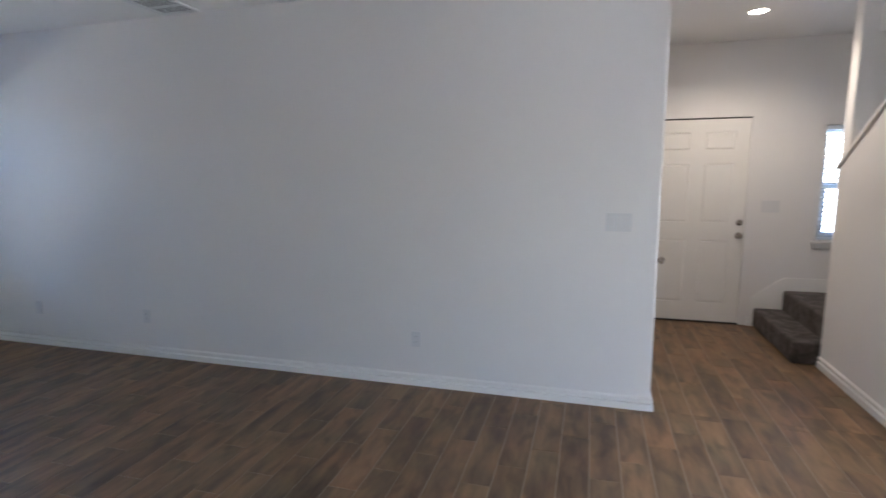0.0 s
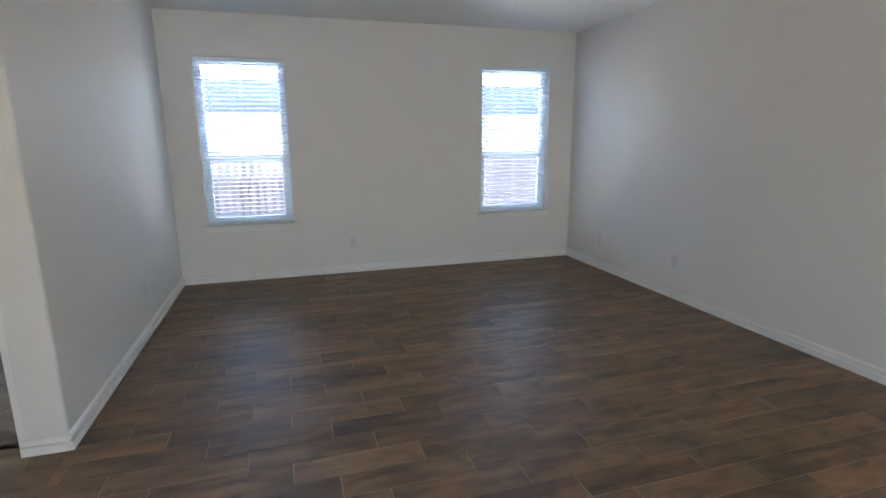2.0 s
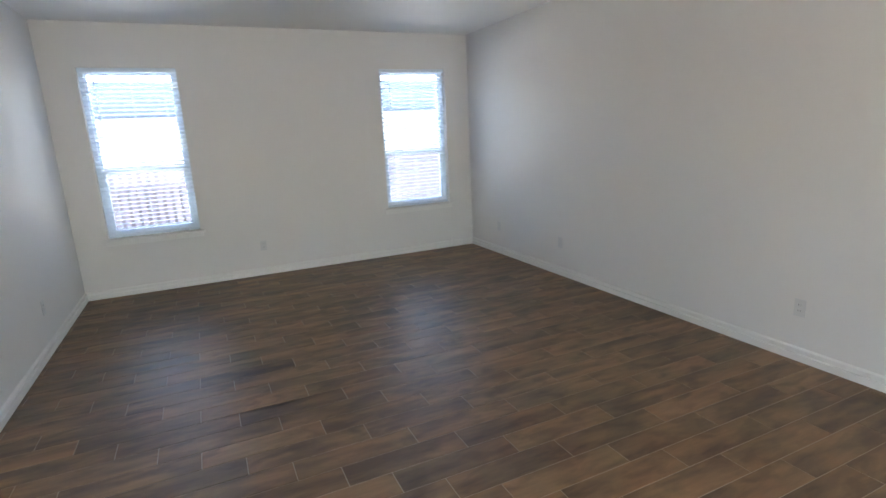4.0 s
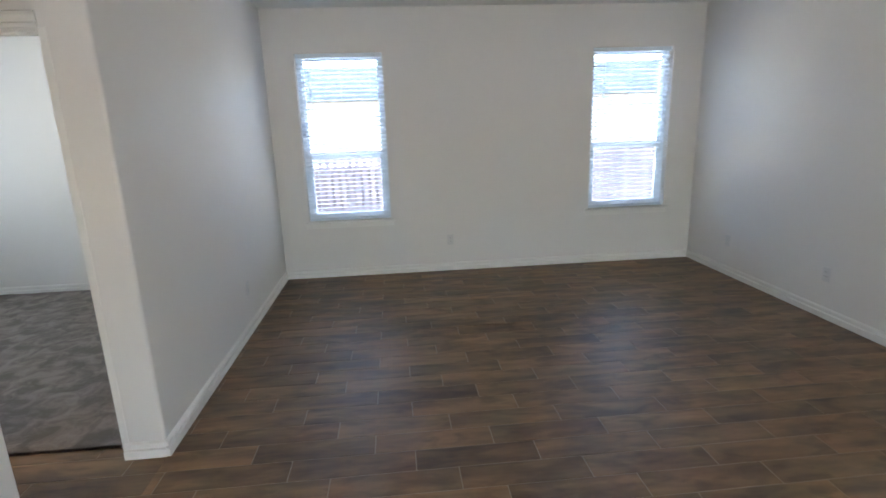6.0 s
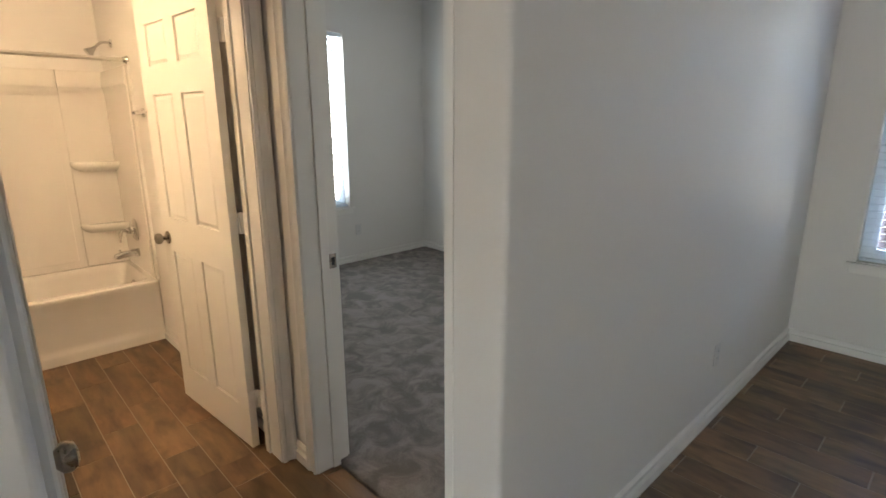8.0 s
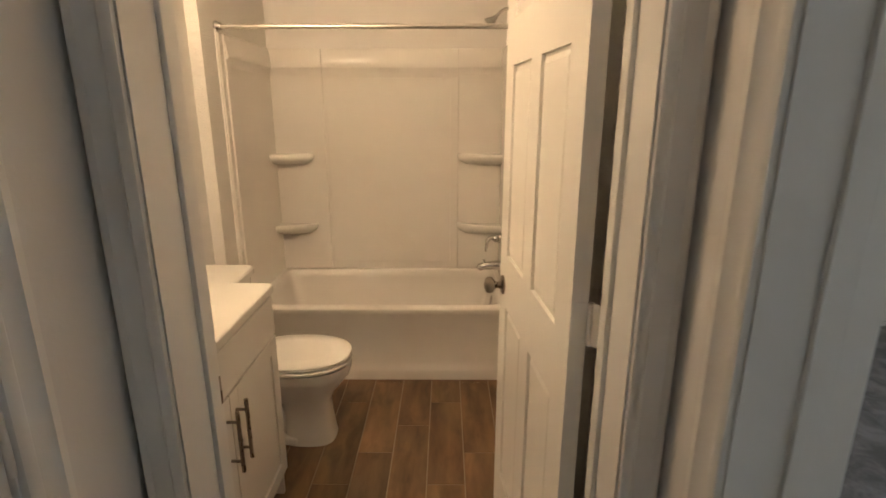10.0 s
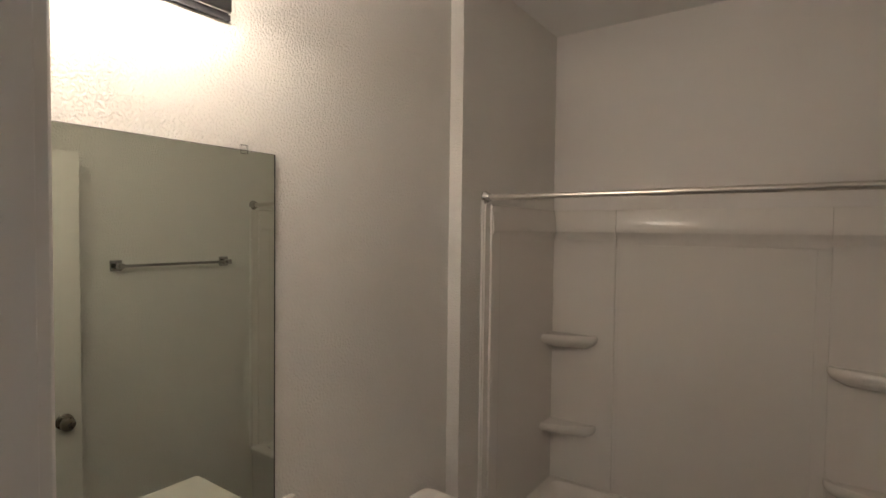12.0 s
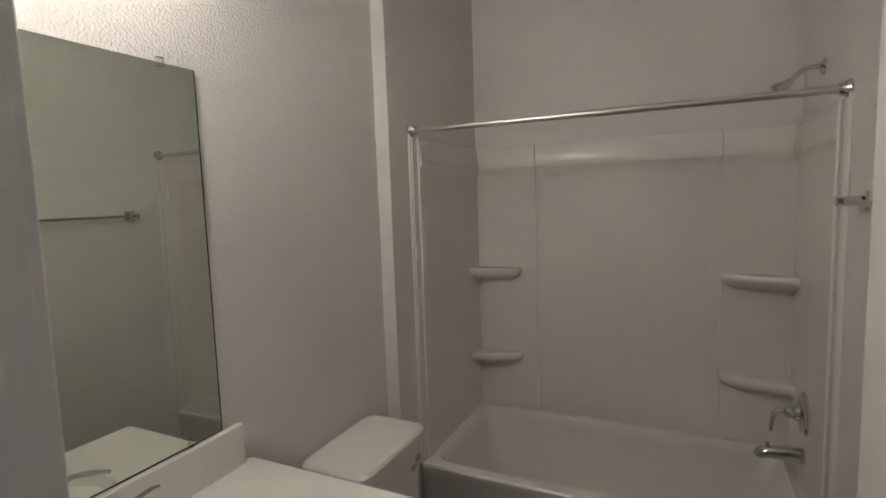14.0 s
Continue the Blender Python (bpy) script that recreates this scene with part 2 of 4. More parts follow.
DARK_STRIP = material("dark_door_strip", (0.03, 0.028, 0.025), 0.7, 0, 0.1, 9)


for m in (ROOF, FENCE, BOUNCE_GROUND, STUCCO):
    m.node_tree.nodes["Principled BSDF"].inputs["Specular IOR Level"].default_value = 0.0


# ---- mesh tools ----
def box(bm, x0, x1, y0, y1, z0, z1, bevel=0.0):
    x0, x1, y0, y1, z0, z1 = min(x0, x1), max(x0, x1), min(y0, y1), max(y0, y1), min(z0, z1), max(z0, z1)
    made = bmesh.ops.create_cube(bm, size=1.0, matrix=Matrix.Translation(((x0 + x1) / 2, (y0 + y1) / 2, (z0 + z1) / 2)) @ Matrix.Diagonal((x1 - x0, y1 - y0, z1 - z0, 1)))
    if bevel:
        edges = {e for v in made["verts"] for e in v.link_edges}
        bmesh.ops.bevel(bm, geom=list(edges), offset=bevel, segments=2, profile=0.5, affect="EDGES", clamp_overlap=True)
    return bm


def boxes(*rows, bevel=0.0):
    bm = bmesh.new()
    for r in rows:
        box(bm, *r, bevel=bevel)
    return bm


def profile(bm, points, origin, u, v, w, length):
    """A cross-section of (u, v) points drawn out along w."""
    o, u, v, w = Vector(origin), Vector(u), Vector(v), Vector(w)
    rings = [[bm.verts.new(o + u * a + v * b + w * k) for a, b in points] for k in (0, length)]
    n = len(points)
    for i in range(n):
        bm.faces.new((rings[0][i], rings[0][(i + 1) % n], rings[1][(i + 1) % n], rings[1][i])).smooth = True
    bm.faces.new(rings[0][::-1])
    bm.faces.new(rings[1])
    return bm


def lathe(bm, rows, m, n=24):
    """Rows of (radius, height) turned round the local z axis of m."""
    rings = []
    for r, h in rows:
        if r < 1e-5:
            rings.append([bm.verts.new(m @ Vector((0, 0, h)))])
        else:
            rings.append([bm.verts.new(m @ Vector((r * math.cos(2 * math.pi * i / n), r * math.sin(2 * math.pi * i / n), h))) for i in range(n)])
    for a, b in zip(rings, rings[1:]):
        for i in range(n):
            j = (i + 1) % n
            if len(a) == 1 and len(b) > 1:
                bm.faces.new((a[0], b[i], b[j]))
            elif len(b) == 1 and len(a) > 1:
                bm.faces.new((a[i], a[j], b[0]))
            elif len(a) > 1:
                bm.faces.new((a[i], a[j], b[j], b[i]))
    for f in bm.faces:
        f.smooth = True
    return bm


def loft(bm, loops, cap_start=False, cap_end=True):
    rings = [[bm.verts.new(p) for p in loop] for loop in loops]
    n = len(rings[0])
    for a, b in zip(rings, rings[1:]):
        for i in range(n):
            j = (i + 1) % n
            bm.faces.new((a[i], a[j], b[j], b[i])).smooth = True
    if cap_start:
        bm.faces.new(rings[0][::-1])
    if cap_end:
        bm.faces.new(rings[-1])
    return bm


def ring(cx, cy, z, ax, ay, power=2.0, n=48, lift=0.0):
    """A superellipse loop; power 2 is an ellipse, higher is squarer."""
    out = []
    for i in range(n):
        a = 2 * math.pi * i / n
        c, s = math.cos(a), math.sin(a)
        out.append(Vector((cx + ax * math.copysign(abs(c) ** (2 / power), c), cy + ay * math.copysign(abs(s) ** (2 / power), s), z + lift * c)))
    return out


def tube(bm, points, r, n=12):
    pts = [Vector(p) for p in points]
    loops = []
    for i, p in enumerate(pts):
        d = (pts[min(i + 1, len(pts) - 1)] - pts[max(i - 1, 0)]).normalized()
        q = d.to_track_quat("Z", "Y").to_matrix()
        rad = r[i] if isinstance(r, (list, tuple)) else r
        loops.append([p + q @ Vector((rad * math.cos(2 * math.pi * k / n), rad * math.sin(2 * math.pi * k / n), 0)) for k in range(n)])
    return loft(bm, loops, True, True)


def along(place, way):
    """A matrix at place whose z axis points along way."""
    return Matrix.Translation(place) @ Vector(way).to_track_quat("Z", "Y").to_matrix().to_4x4()


def linked(name, bm, mat, m=None, offset=None):
    if m is not None:
        bmesh.ops.transform(bm, matrix=m, verts=bm.verts)
    if offset is not None:
        bmesh.ops.translate(bm, vec=-Vector(offset), verts=bm.verts)
    bmesh.ops.recalc_face_normals(bm, faces=bm.faces)
    me = bpy.data.meshes.new(name)
    bm.to_mesh(me)
    bm.free()
    flat = [not p.use_smooth or abs(p.normal.z) > 0.9995 for p in me.polygons]
    me.set_sharp_from_angle(angle=radians(38))
    me.polygons.foreach_set("use_smooth", [not f for f in flat])
    me.materials.append(mat)
    return new(name, me)


def setting(name, bm, mat, label="", category=""):
    return tagged(linked(name, bm, mat), label, category, "", "structure")


def thing(name, place, label, category, group="", kind=""):
    ob = new(name)
    ob.empty_display_size = 0.05
    ob.location = place
    return tagged(ob, label, category, group, kind)


def part(name, bm, mat, parent, label="", m=None):
    """Links a bmesh, in world places, as one mesh under a thing or a part."""
    root = parent
    while root.parent:
        root = root.parent
    ob = linked(name, bm, mat, m, root.location)
    ob.parent = parent
    return tagged(ob, label) if label else ob


# ---- the plan ----
H = 2.74                      # ceiling
SOUTH = -4.58                 # south wall of the living room
CX, CB = 3.095, 2.945                    # end of that wall, face of the bedroom door wall
VX = 4.012                    # east wall of the vestibule
BY0, BY1 = -5.77, -5.928       # bath door wall
BW, BE, BEA = 3.106, 4.635, 4.577   # bath: west wall, east wall, east wall of the tub alcove
STEP = -7.470                 # where the alcove begins
BACK = -8.365                 # outside wall of bath and bedroom
WIN_Z0, WIN_Z1 = 0.615, 2.32
BD0, BD1, DH = -4.79, -5.585, 2.045   # bedroom door opening
DX0, DX1 = 3.172, 3.932       # bath door opening
NX = 5.975                    # end of the north wall
HE, HN = 7.335, 2.23          # hall: east wall, front wall


def wall(name, axis, a0, a1, b0, b1, holes=(), z1=H, mat=None, round_at=None, label="off-white painted drywall wall with a light knockdown texture"):
    """A wall along axis from a0 to a1, thick from b0 to b1, with holes of (a0, a1, z0, z1)."""
    rows, at = [], a0
    put = lambda p, q, z0, zz: rows.append((p, q, b0, b1, z0, zz) if axis == "x" else (b0, b1, p, q, z0, zz))
    for h0, h1, z0, zz in sorted(holes):
        if h0 > at:
            put(at, h0, 0, z1)
        if z0 > 0:
            put(h0, h1, 0, z0)
        if zz < z1:
            put(h0, h1, zz, z1)
        at = h1
    if at < a1:
        put(at, a1, 0, z1)
    bm = boxes(*rows)
    if round_at:
        edges = [e for e in bm.edges if all(math.hypot(v.co.x - round_at[0], v.co.y - round_at[1]) < 1e-4 for v in e.verts)]
        bmesh.ops.bevel(bm, geom=edges, offset=0.016, segments=4, profile=0.5, affect="EDGES")
    return setting(name, bm, mat or WALL, label, "wall")


W1, W2 = (-4.284, -3.41), (-1.21, -0.333)
WB = (1.045, 1.92)
HWX = (7.63, 8.30)
wall("wall_west", "y", SOUTH - 0.12, 0.0, -0.16, 0.0, [(*W1, WIN_Z0, WIN_Z1), (*W2, WIN_Z0, WIN_Z1)])
wall("wall_north", "x", -0.16, NX, 0.0, 0.12, round_at=(NX, 0.0))
wall("wall_hall_west", "y", 0.12, HN, NX - 0.12, NX)
wall("wall_hall_front", "x", NX - 0.12, 9.6, HN, HN + 0.16, [(6.10, 7.02, 0, 2.045), (*HWX, 0.87, 1.945)])
wall("wall_stair_side", "y", 0.0, 1.14, HE, HE + 0.115, z1=1.52)
wall("wall_stair_east", "y", 0.12, HN, 8.42, 8.54)
# Unseen walls close the room; their openings are added to let in light.
wall("wall_kitchen_north", "x", HE, 9.6, -0.115, 0.0, [(8.65, 9.45, 0.52, 2.15)])
wall("wall_kitchen_east", "y", SOUTH, -0.115, 9.6, 9.76, [(-3.4, -1.6, 0, 2.05)])
wall("wall_south_west", "x", 0.0, CX, SOUTH - 0.12, SOUTH, round_at=(CX, SOUTH))
wall("wall_south_east", "x", VX, 9.76, SOUTH - 0.12, SOUTH, round_at=(VX, SOUTH))
wall("wall_bedroom_door", "y", BY1, SOUTH - 0.12, CB, CX, [(BD1, BD0, 0, DH)])
wall("wall_vestibule_east", "y", BY0, SOUTH - 0.12, VX, VX + 0.12, [(-5.535, -4.775, 0, DH)])
wall("wall_bath_door", "x", CX, BE + 0.12, BY1, BY0, [(DX0, DX1, 0, DH)], mat=BATH_WALL)
wall("wall_bath_west", "y", BACK, BY1, CB, BW, mat=BATH_WALL)
wall("wall_bath_east", "y", BACK, BY1, BE, BE + 0.12, mat=BATH_WALL)
wall("wall_alcove_east", "y", BACK, STEP, BEA, BE, mat=BATH_WALL)
wall("wall_back", "x", -0.16, BE + 0.12, BACK - 0.16, BACK, [(*WB, WIN_Z0, WIN_Z1)])
wall("wall_bedroom_west", "y", BACK, SOUTH - 0.12, -0.16, 0.01)
wall("wall_closet_back", "y", BY0, SOUTH - 0.12, VX + 0.75, VX + 0.87)

# half wall along the stair, its top sloping up towards the living room
bm = bmesh.new()
profile(bm, [(1.14, 1.52), (0.0, 1.52), (0.0, 2.34), (1.14, 1.545)], (HE, 0, 0), (0, 1, 0), (0, 0, 1), (1, 0, 0), 0.115)
setting("wall_stair_slope", bm, WALL, "painted drywall knee wall sloping up beside the stair", "wall")
setting("wall_stair_post", boxes((HE + 0.003, HE + 0.112, 1.02, 1.137, 1.54, H)), WALL, "narrow painted drywall post rising from the knee wall", "wall")
bm = bmesh.new()
profile(bm, [(1.155, 1.545), (0.0, 2.35), (0.0, 2.375), (1.155, 1.57)], (HE - 0.015, 0, 0), (0, 1, 0), (0, 0, 1), (1, 0, 0), 0.145)
setting("trim_stair_cap", bm, WALL, "painted sloping cap on the stair knee wall", "trim")

setting("ceiling", boxes((-0.34, 9.95, -8.75, 2.6, H, H + 0.15)), CEIL, "flat white painted ceiling with a light texture", "ceiling")

# ---- floors: grout beds here, the planks at the end of the file ----
floor = setting("floor", boxes((-0.16, 9.76, SOUTH, HN + 0.16, -0.45, -0.0016), (CX - 0.06, VX + 0.8, BY0, SOUTH, -0.45, -0.0016)), GROUT, "dark brown wood-look plank tile floor with pale grout", "floor")
bath_floor = setting("floor_bath", boxes((CX - 0.06, BE, BACK, BY0, -0.45, -0.0016)), GROUT, "brown wood-look plank tile bathroom floor", "floor")
bm = bmesh.new()
x0, x1, y0, y1, nx, ny = 0.01, CX - 0.105, BACK, SOUTH - 0.12, 60, 74
grid = [[bm.verts.new((x0 + (x1 - x0) * i / nx, y0 + (y1 - y0) * j / ny, 0.016 + 0.008 * noise.noise((i * 0.55, j * 0.55, 3.1)))) for i in range(nx + 1)] for j in range(ny + 1)]
for j in range(ny):
    for i in range(nx):
        bm.faces.new((grid[j][i], grid[j][i + 1], grid[j + 1][i + 1], grid[j + 1][i])).smooth = True
box(bm, x0, x1, y0, y1, -0.45, -0.01)
setting("floor_bedroom", bm, CARPET, "taupe grey cut-pile carpet with footmarks", "carpet")

# ---- baseboards ----
BASE = [(0, 0), (0.019, 0), (0.019, 0.044), (0.003, 0.047), (0.002, 0.059), (0.014, 0.062), (0.014, 0.080), (0.006, 0.086), (0.004, 0.089), (0, 0.089)]


def baseboard(ax, a0, a1, b, side, name="baseboard"):
    """Along axis ax from a0 to a1 on the plane b, standing out to side (+1 or -1)."""
    bm = bmesh.new()
    if ax == "x":
        profile(bm, BASE, (a0, b, 0), (0, side, 0), (0, 0, 1), (1, 0, 0), a1 - a0)
    else:
        profile(bm, BASE, (b, a0, 0), (side, 0, 0), (0, 0, 1), (0, 1, 0), a1 - a0)
    return setting(name, bm, TRIM, "white painted stepped baseboard", "baseboard")


baseboard("y", SOUTH, 0, 0, 1)
baseboard("x", 0.014, NX, 0, -1)
baseboard("y", -0.014, HN, NX, 1)
baseboard("x", 0.014, CX + 0.014, SOUTH, 1)
baseboard("y", BD0 + 0.006, SOUTH, CX, 1)
baseboard("y", BY0, BD1 - 0.068, CX, 1)
baseboard("x", VX - 0.014, 9.6, SOUTH, 1)
baseboard("y", -4.705, SOUTH, VX, -1)
baseboard("y", BY0, -5.605, VX, -1)
baseboard("x", 0.01, CB, BACK, 1)
baseboard("y", BACK + 0.014, SOUTH - 0.12, 0.01, 1)
baseboard("x", 0.024, CB, SOUTH - 0.12, -1)
baseboard("y", -7.62, BY1, BW, 1)
baseboard("y", 0.0, 1.14, HE, -1)
baseboard("x", 7.09, HE - 0.03, HN, -1)

# ---- doors ----
CASE = [(0, 0), (0, 0.011), (0.006, 0.015), (0.016, 0.015), (0.022, 0.010), (0.040, 0.013), (0.048, 0.020), (0.060, 0.020), (0.066, 0.014), (0.066, 0)]


def casing(parent, ax, a0, a1, b, side, top, legs=(1, 1)):
    """Moulded casing round an opening a0..a1 on the face b, standing out to side."""
    av = Vector((1, 0, 0)) if ax == "x" else Vector((0, 1, 0))
    bv = Vector((0, side, 0)) if ax == "x" else Vector((side, 0, 0))
    at = lambda a: av * a + (Vector((0, b, 0)) if ax == "x" else Vector((b, 0, 0)))
    if legs[0]:
        part("casing", profile(bmesh.new(), CASE, at(a0 - 0.004), -av, bv, (0, 0, 1), top + 0.066), TRIM, parent)
    if legs[1]:
        part("casing", profile(bmesh.new(), CASE, at(a1 + 0.004), av, bv, (0, 0, 1), top + 0.066), TRIM, parent)
    part("head_casing", profile(bmesh.new(), CASE, at(a0 - 0.004) + Vector((0, 0, top + 0.004)), (0, 0, 1), bv, av, a1 - a0 + 0.008), TRIM, parent)


def jamb(parent, ax, a0, a1, b0, b1, top, stop):
    """Lining boards of an opening, with the stop that the leaf closes on at depth stop."""
    t = 0.019
    f = (lambda p, q, r, s, z0, z1: (p, q, r, s, z0, z1)) if ax == "x" else (lambda p, q, r, s, z0, z1: (r, s, p, q, z0, z1))
    side_a = part("jamb", boxes(f(a0 - 0.001, a0 + t - 0.018, b0 - 0.002, b1 + 0.002, 0, top), f(a0, a0 + 0.011, stop - 0.018, stop + 0.018, 0, top), bevel=0.002), TRIM, parent)
    side_b = part("jamb", boxes(f(a1 - t + 0.018, a1 + 0.001, b0 - 0.002, b1 + 0.002, 0, top), f(a1 - 0.011, a1, stop - 0.018, stop + 0.018, 0, top), bevel=0.002), TRIM, parent)
    part("head_jamb", boxes(f(a0, a1, b0 - 0.002, b1 + 0.002, top - 0.001, top + 0.001), f(a0 + 0.011, a1 - 0.011, stop - 0.018, stop + 0.018, top - 0.011, top), bevel=0.0), TRIM, parent)
    return side_a, side_b


def six_panel(parent, m, width, height, mat=DOOR, thick=0.035):
    """A moulded six-panel leaf: hinge edge at the local origin, width along x, thickness along y."""
    core = bmesh.new()
    s, mid = 0.105 * width / 0.76, 0.10 * width / 0.76
    pw = (width - 2 * s - mid) / 2
    rails = [(0.0, 0.205), (0.85, 1.025), (1.607, 1.735), (height - 0.115, height)]
    z0 = 0.012
    box(core, 0.001, width - 0.001, 0.010, thick - 0.010, z0 + 0.001, height - 0.001)
    leaf = part("leaf", core, mat, parent, "", m)
    for p, q in ((0, s), (s + pw, s + pw + mid), (width - s, width)):
        part("stile", boxes((p, q, 0, thick, z0, height)), mat, leaf, "", m)
    for a, b in rails:
        for p in (s, s + pw + mid):
            part("rail", boxes((p, p + pw, 0, thick, max(a, z0), b)), mat, leaf, "", m)
    for lo, hi in zip(rails, rails[1:]):
        for p in (s, s + pw + mid):
            pb = bmesh.new()
            for y0, y1 in ((0.0025, 0.012), (thick - 0.012, thick - 0.0025)):
                near = y0 < thick / 2
                a, b, c, d = p + 0.022, p + pw - 0.022, lo[1] + 0.022, hi[0] - 0.022
                k = 0.018
                back, face = (y1, y0) if near else (y0, y1)
                loft(pb, [[Vector(v) for v in ((a - k, back, c - k), (b + k, back, c - k), (b + k, back, d + k), (a - k, back, d + k))],
                          [Vector(v) for v in ((a, face, c), (b, face, c), (b, face, d), (a, face, d))]], True, True)
                for fc in pb.faces:
                    fc.smooth = False
            part("panel", pb, mat, leaf, "", m)
    return leaf


def knob(parent, m, x, z, thick, mat=NICKEL):
    """A round knob with its rose on both faces of a leaf."""
    for way, y in ((-1, 0), (1, thick)):
        k = bmesh.new()
        lathe(k, [(0, 0), (0.032, 0), (0.033, 0.004), (0.028, 0.008), (0.014, 0.010), (0.011, 0.022), (0.016, 0.030), (0.026, 0.038), (0.0285, 0.050), (0.024, 0.060), (0.012, 0.065), (0, 0.066)], along((x, y, z), (0, way, 0)))
        part("door_knob", k, mat, parent, "round satin nickel knob", m)


def hinge(parent, m, z, swung=False):
    h = boxes((-0.0015, 0.0005, 0.001, 0.033, z - 0.045, z + 0.045))
    tube(h, [(-0.004, -0.004, z - 0.045), (-0.004, -0.004, z + 0.045)], 0.0055, 10)
    for k in range(3):
        lathe(h, [(0, -0.002), (0.004, -0.002), (0.004, 0.0), (0, 0.0)], along((-0.0015, 0.012 + 0.008 * (k % 2), z - 0.03 + 0.03 * k), (-1, 0, 0)), 8)
    if swung:
        profile(h, [(-0.003, -0.005), (-0.005, -0.003), (-0.020, -0.017), (-0.050, -0.017), (-0.050, -0.019), (-0.021, -0.019)], (0, 0, z - 0.045), (1, 0, 0), (0, 1, 0), (0, 0, 1), 0.09)
    part("hinge", h, TRIM, parent, "painted-over butt hinge", m)


def strike(parent, rows, hole):
    s = part("strike_plate", boxes(rows, bevel=0.0008), NICKEL, parent, "satin nickel strike plate")
    part("latch_hole", boxes(hole), SLOT, s)


# bathroom door, open into the bath
door = thing("door_bath", (DX0, BY1, 0), "white moulded six-panel bathroom door standing wide open", "door", kind="structure")
jamb(door, "x", DX0, DX1, BY1, BY0, DH, -5.885)
casing(door, "x", DX0, DX1, BY0, 1, DH)
casing(door, "x", DX0, DX1, BY1, -1, DH)
strike(door, (DX1 - 0.0035, DX1 - 0.001, -5.926, -5.893, 0.905, 0.965), (DX1 - 0.004, DX1 - 0.0033, -5.917, -5.903, 0.918, 0.950))
LEAF_M = pose(DX0 + 0.020, BY1 - 0.022, 0, 0, 0, -85.5)
leaf = six_panel(door, LEAF_M, 0.745, 2.03)
knob(leaf, LEAF_M, 0.685, 0.915, 0.035)
for z in (0.25, 1.07, 1.83):
    hinge(leaf, LEAF_M, z, True)

# bedroom doorway, its leaf swung out of sight
door = thing("door_bedroom", (CX, BD0, 0), "white painted bedroom doorway with moulded casing", "door", kind="structure")
jamb(door, "y", BD1, BD0, CB, CX, DH, CX - 0.09)
casing(door, "y", BD1, BD0, CX, 1, DH, (1, 0))
part("jamb_edge", boxes((CX + 0.0005, CX + 0.0045, BD0, BD0 + 0.034, 0.088, DH + 0.004), bevel=0.0012), TRIM, door)
casing(door, "y", BD1, BD0, CB, -1, DH)
strike(door, (CB + 0.005, CB + 0.038, BD1 + 0.001, BD1 + 0.0035, 0.905, 0.965), (CB + 0.014, CB + 0.028, BD1 + 0.0033, BD1 + 0.004, 0.918, 0.950))

# closet door in the vestibule, closed
door = thing("door_closet", (VX, -5.535, 0), "white six-panel closet door, closed", "door", kind="structure")
jamb(door, "y", -5.535, -4.775, VX, VX + 0.12, DH, VX + 0.062)
casing(door, "y", -5.535, -4.775, VX, -1, DH)
M = pose(VX + 0.004, -5.530, 0, 0, 0, 90) @ Matrix.Diagonal((1, -1, 1, 1))
leaf = six_panel(door, M, 0.75, 2.03)
knob(leaf, M, 0.69, 0.915, 0.035)
for z in (0.25, 1.09, 1.83):
    hinge(leaf, M, z)

# front door, closed
door = thing("door_front", (6.10, HN, 0), "white six-panel front door, closed, with satin deadbolt", "door", kind="structure")
jamb(door, "x", 6.10, 7.02, HN, HN + 0.16, DH, HN + 0.075)
M = pose(6.104, HN + 0.012, 0)
leaf = six_panel(door, M, 0.912, 2.03)
knob(leaf, M, 0.868, 0.90, 0.035)
db = bmesh.new()
lathe(db, [(0, 0), (0.03, 0), (0.031, 0.006), (0.024, 0.012), (0, 0.014)], along((0.868, 0, 1.03), (0, -1, 0)))
box(db, 0.862, 0.874, -0.030, -0.012, 1.012, 1.048, 0.003)
part("deadbolt", db, NICKEL, leaf, "satin nickel deadbolt thumb turn", M)
# Dark strip blocks the light leak and draws the shadow line round the leaf.
part("shadow_strip", boxes((6.10, 7.02, HN + 0.020, HN + 0.060, 2.0305, 2.0435), (6.1005, 6.1035, HN + 0.020, HN + 0.06, 0.016, 2.030), (7.0165, 7.0195, HN + 0.020, HN + 0.06, 0.016, 2.030)), DARK_STRIP, door, "dark strip drawn for the shadow line round the door")
part("threshold", boxes((6.10, 7.02, HN - 0.01, HN + 0.05, 0.0, 0.016), bevel=0.004), DARK_STRIP, door, "dark threshold strip")

# a knob on the hall's west wall, seen past the corner
door = thing("door_hall", (NX, 0.20, 0), "closed hall door edge with a nickel knob", "door", kind="structure")
M = pose(NX + 0.002, 0.18, 0, 0, 0, 90)
leaf = six_panel(door, M @ Matrix.Diagonal((1, 0.25, 1, 1)), 0.76, 2.03)
kb = bmesh.new()
lathe(kb, [(0, 0), (0.032, 0), (0.033, 0.004), (0.014, 0.010), (0.011, 0.022), (0.026, 0.038), (0.0285, 0.050), (0.012, 0.065), (0, 0.066)], along((NX + 0.004, 0.24, 0.955), (1, 0, 0)))
part("door_knob", kb, NICKEL, leaf, "round satin nickel knob")

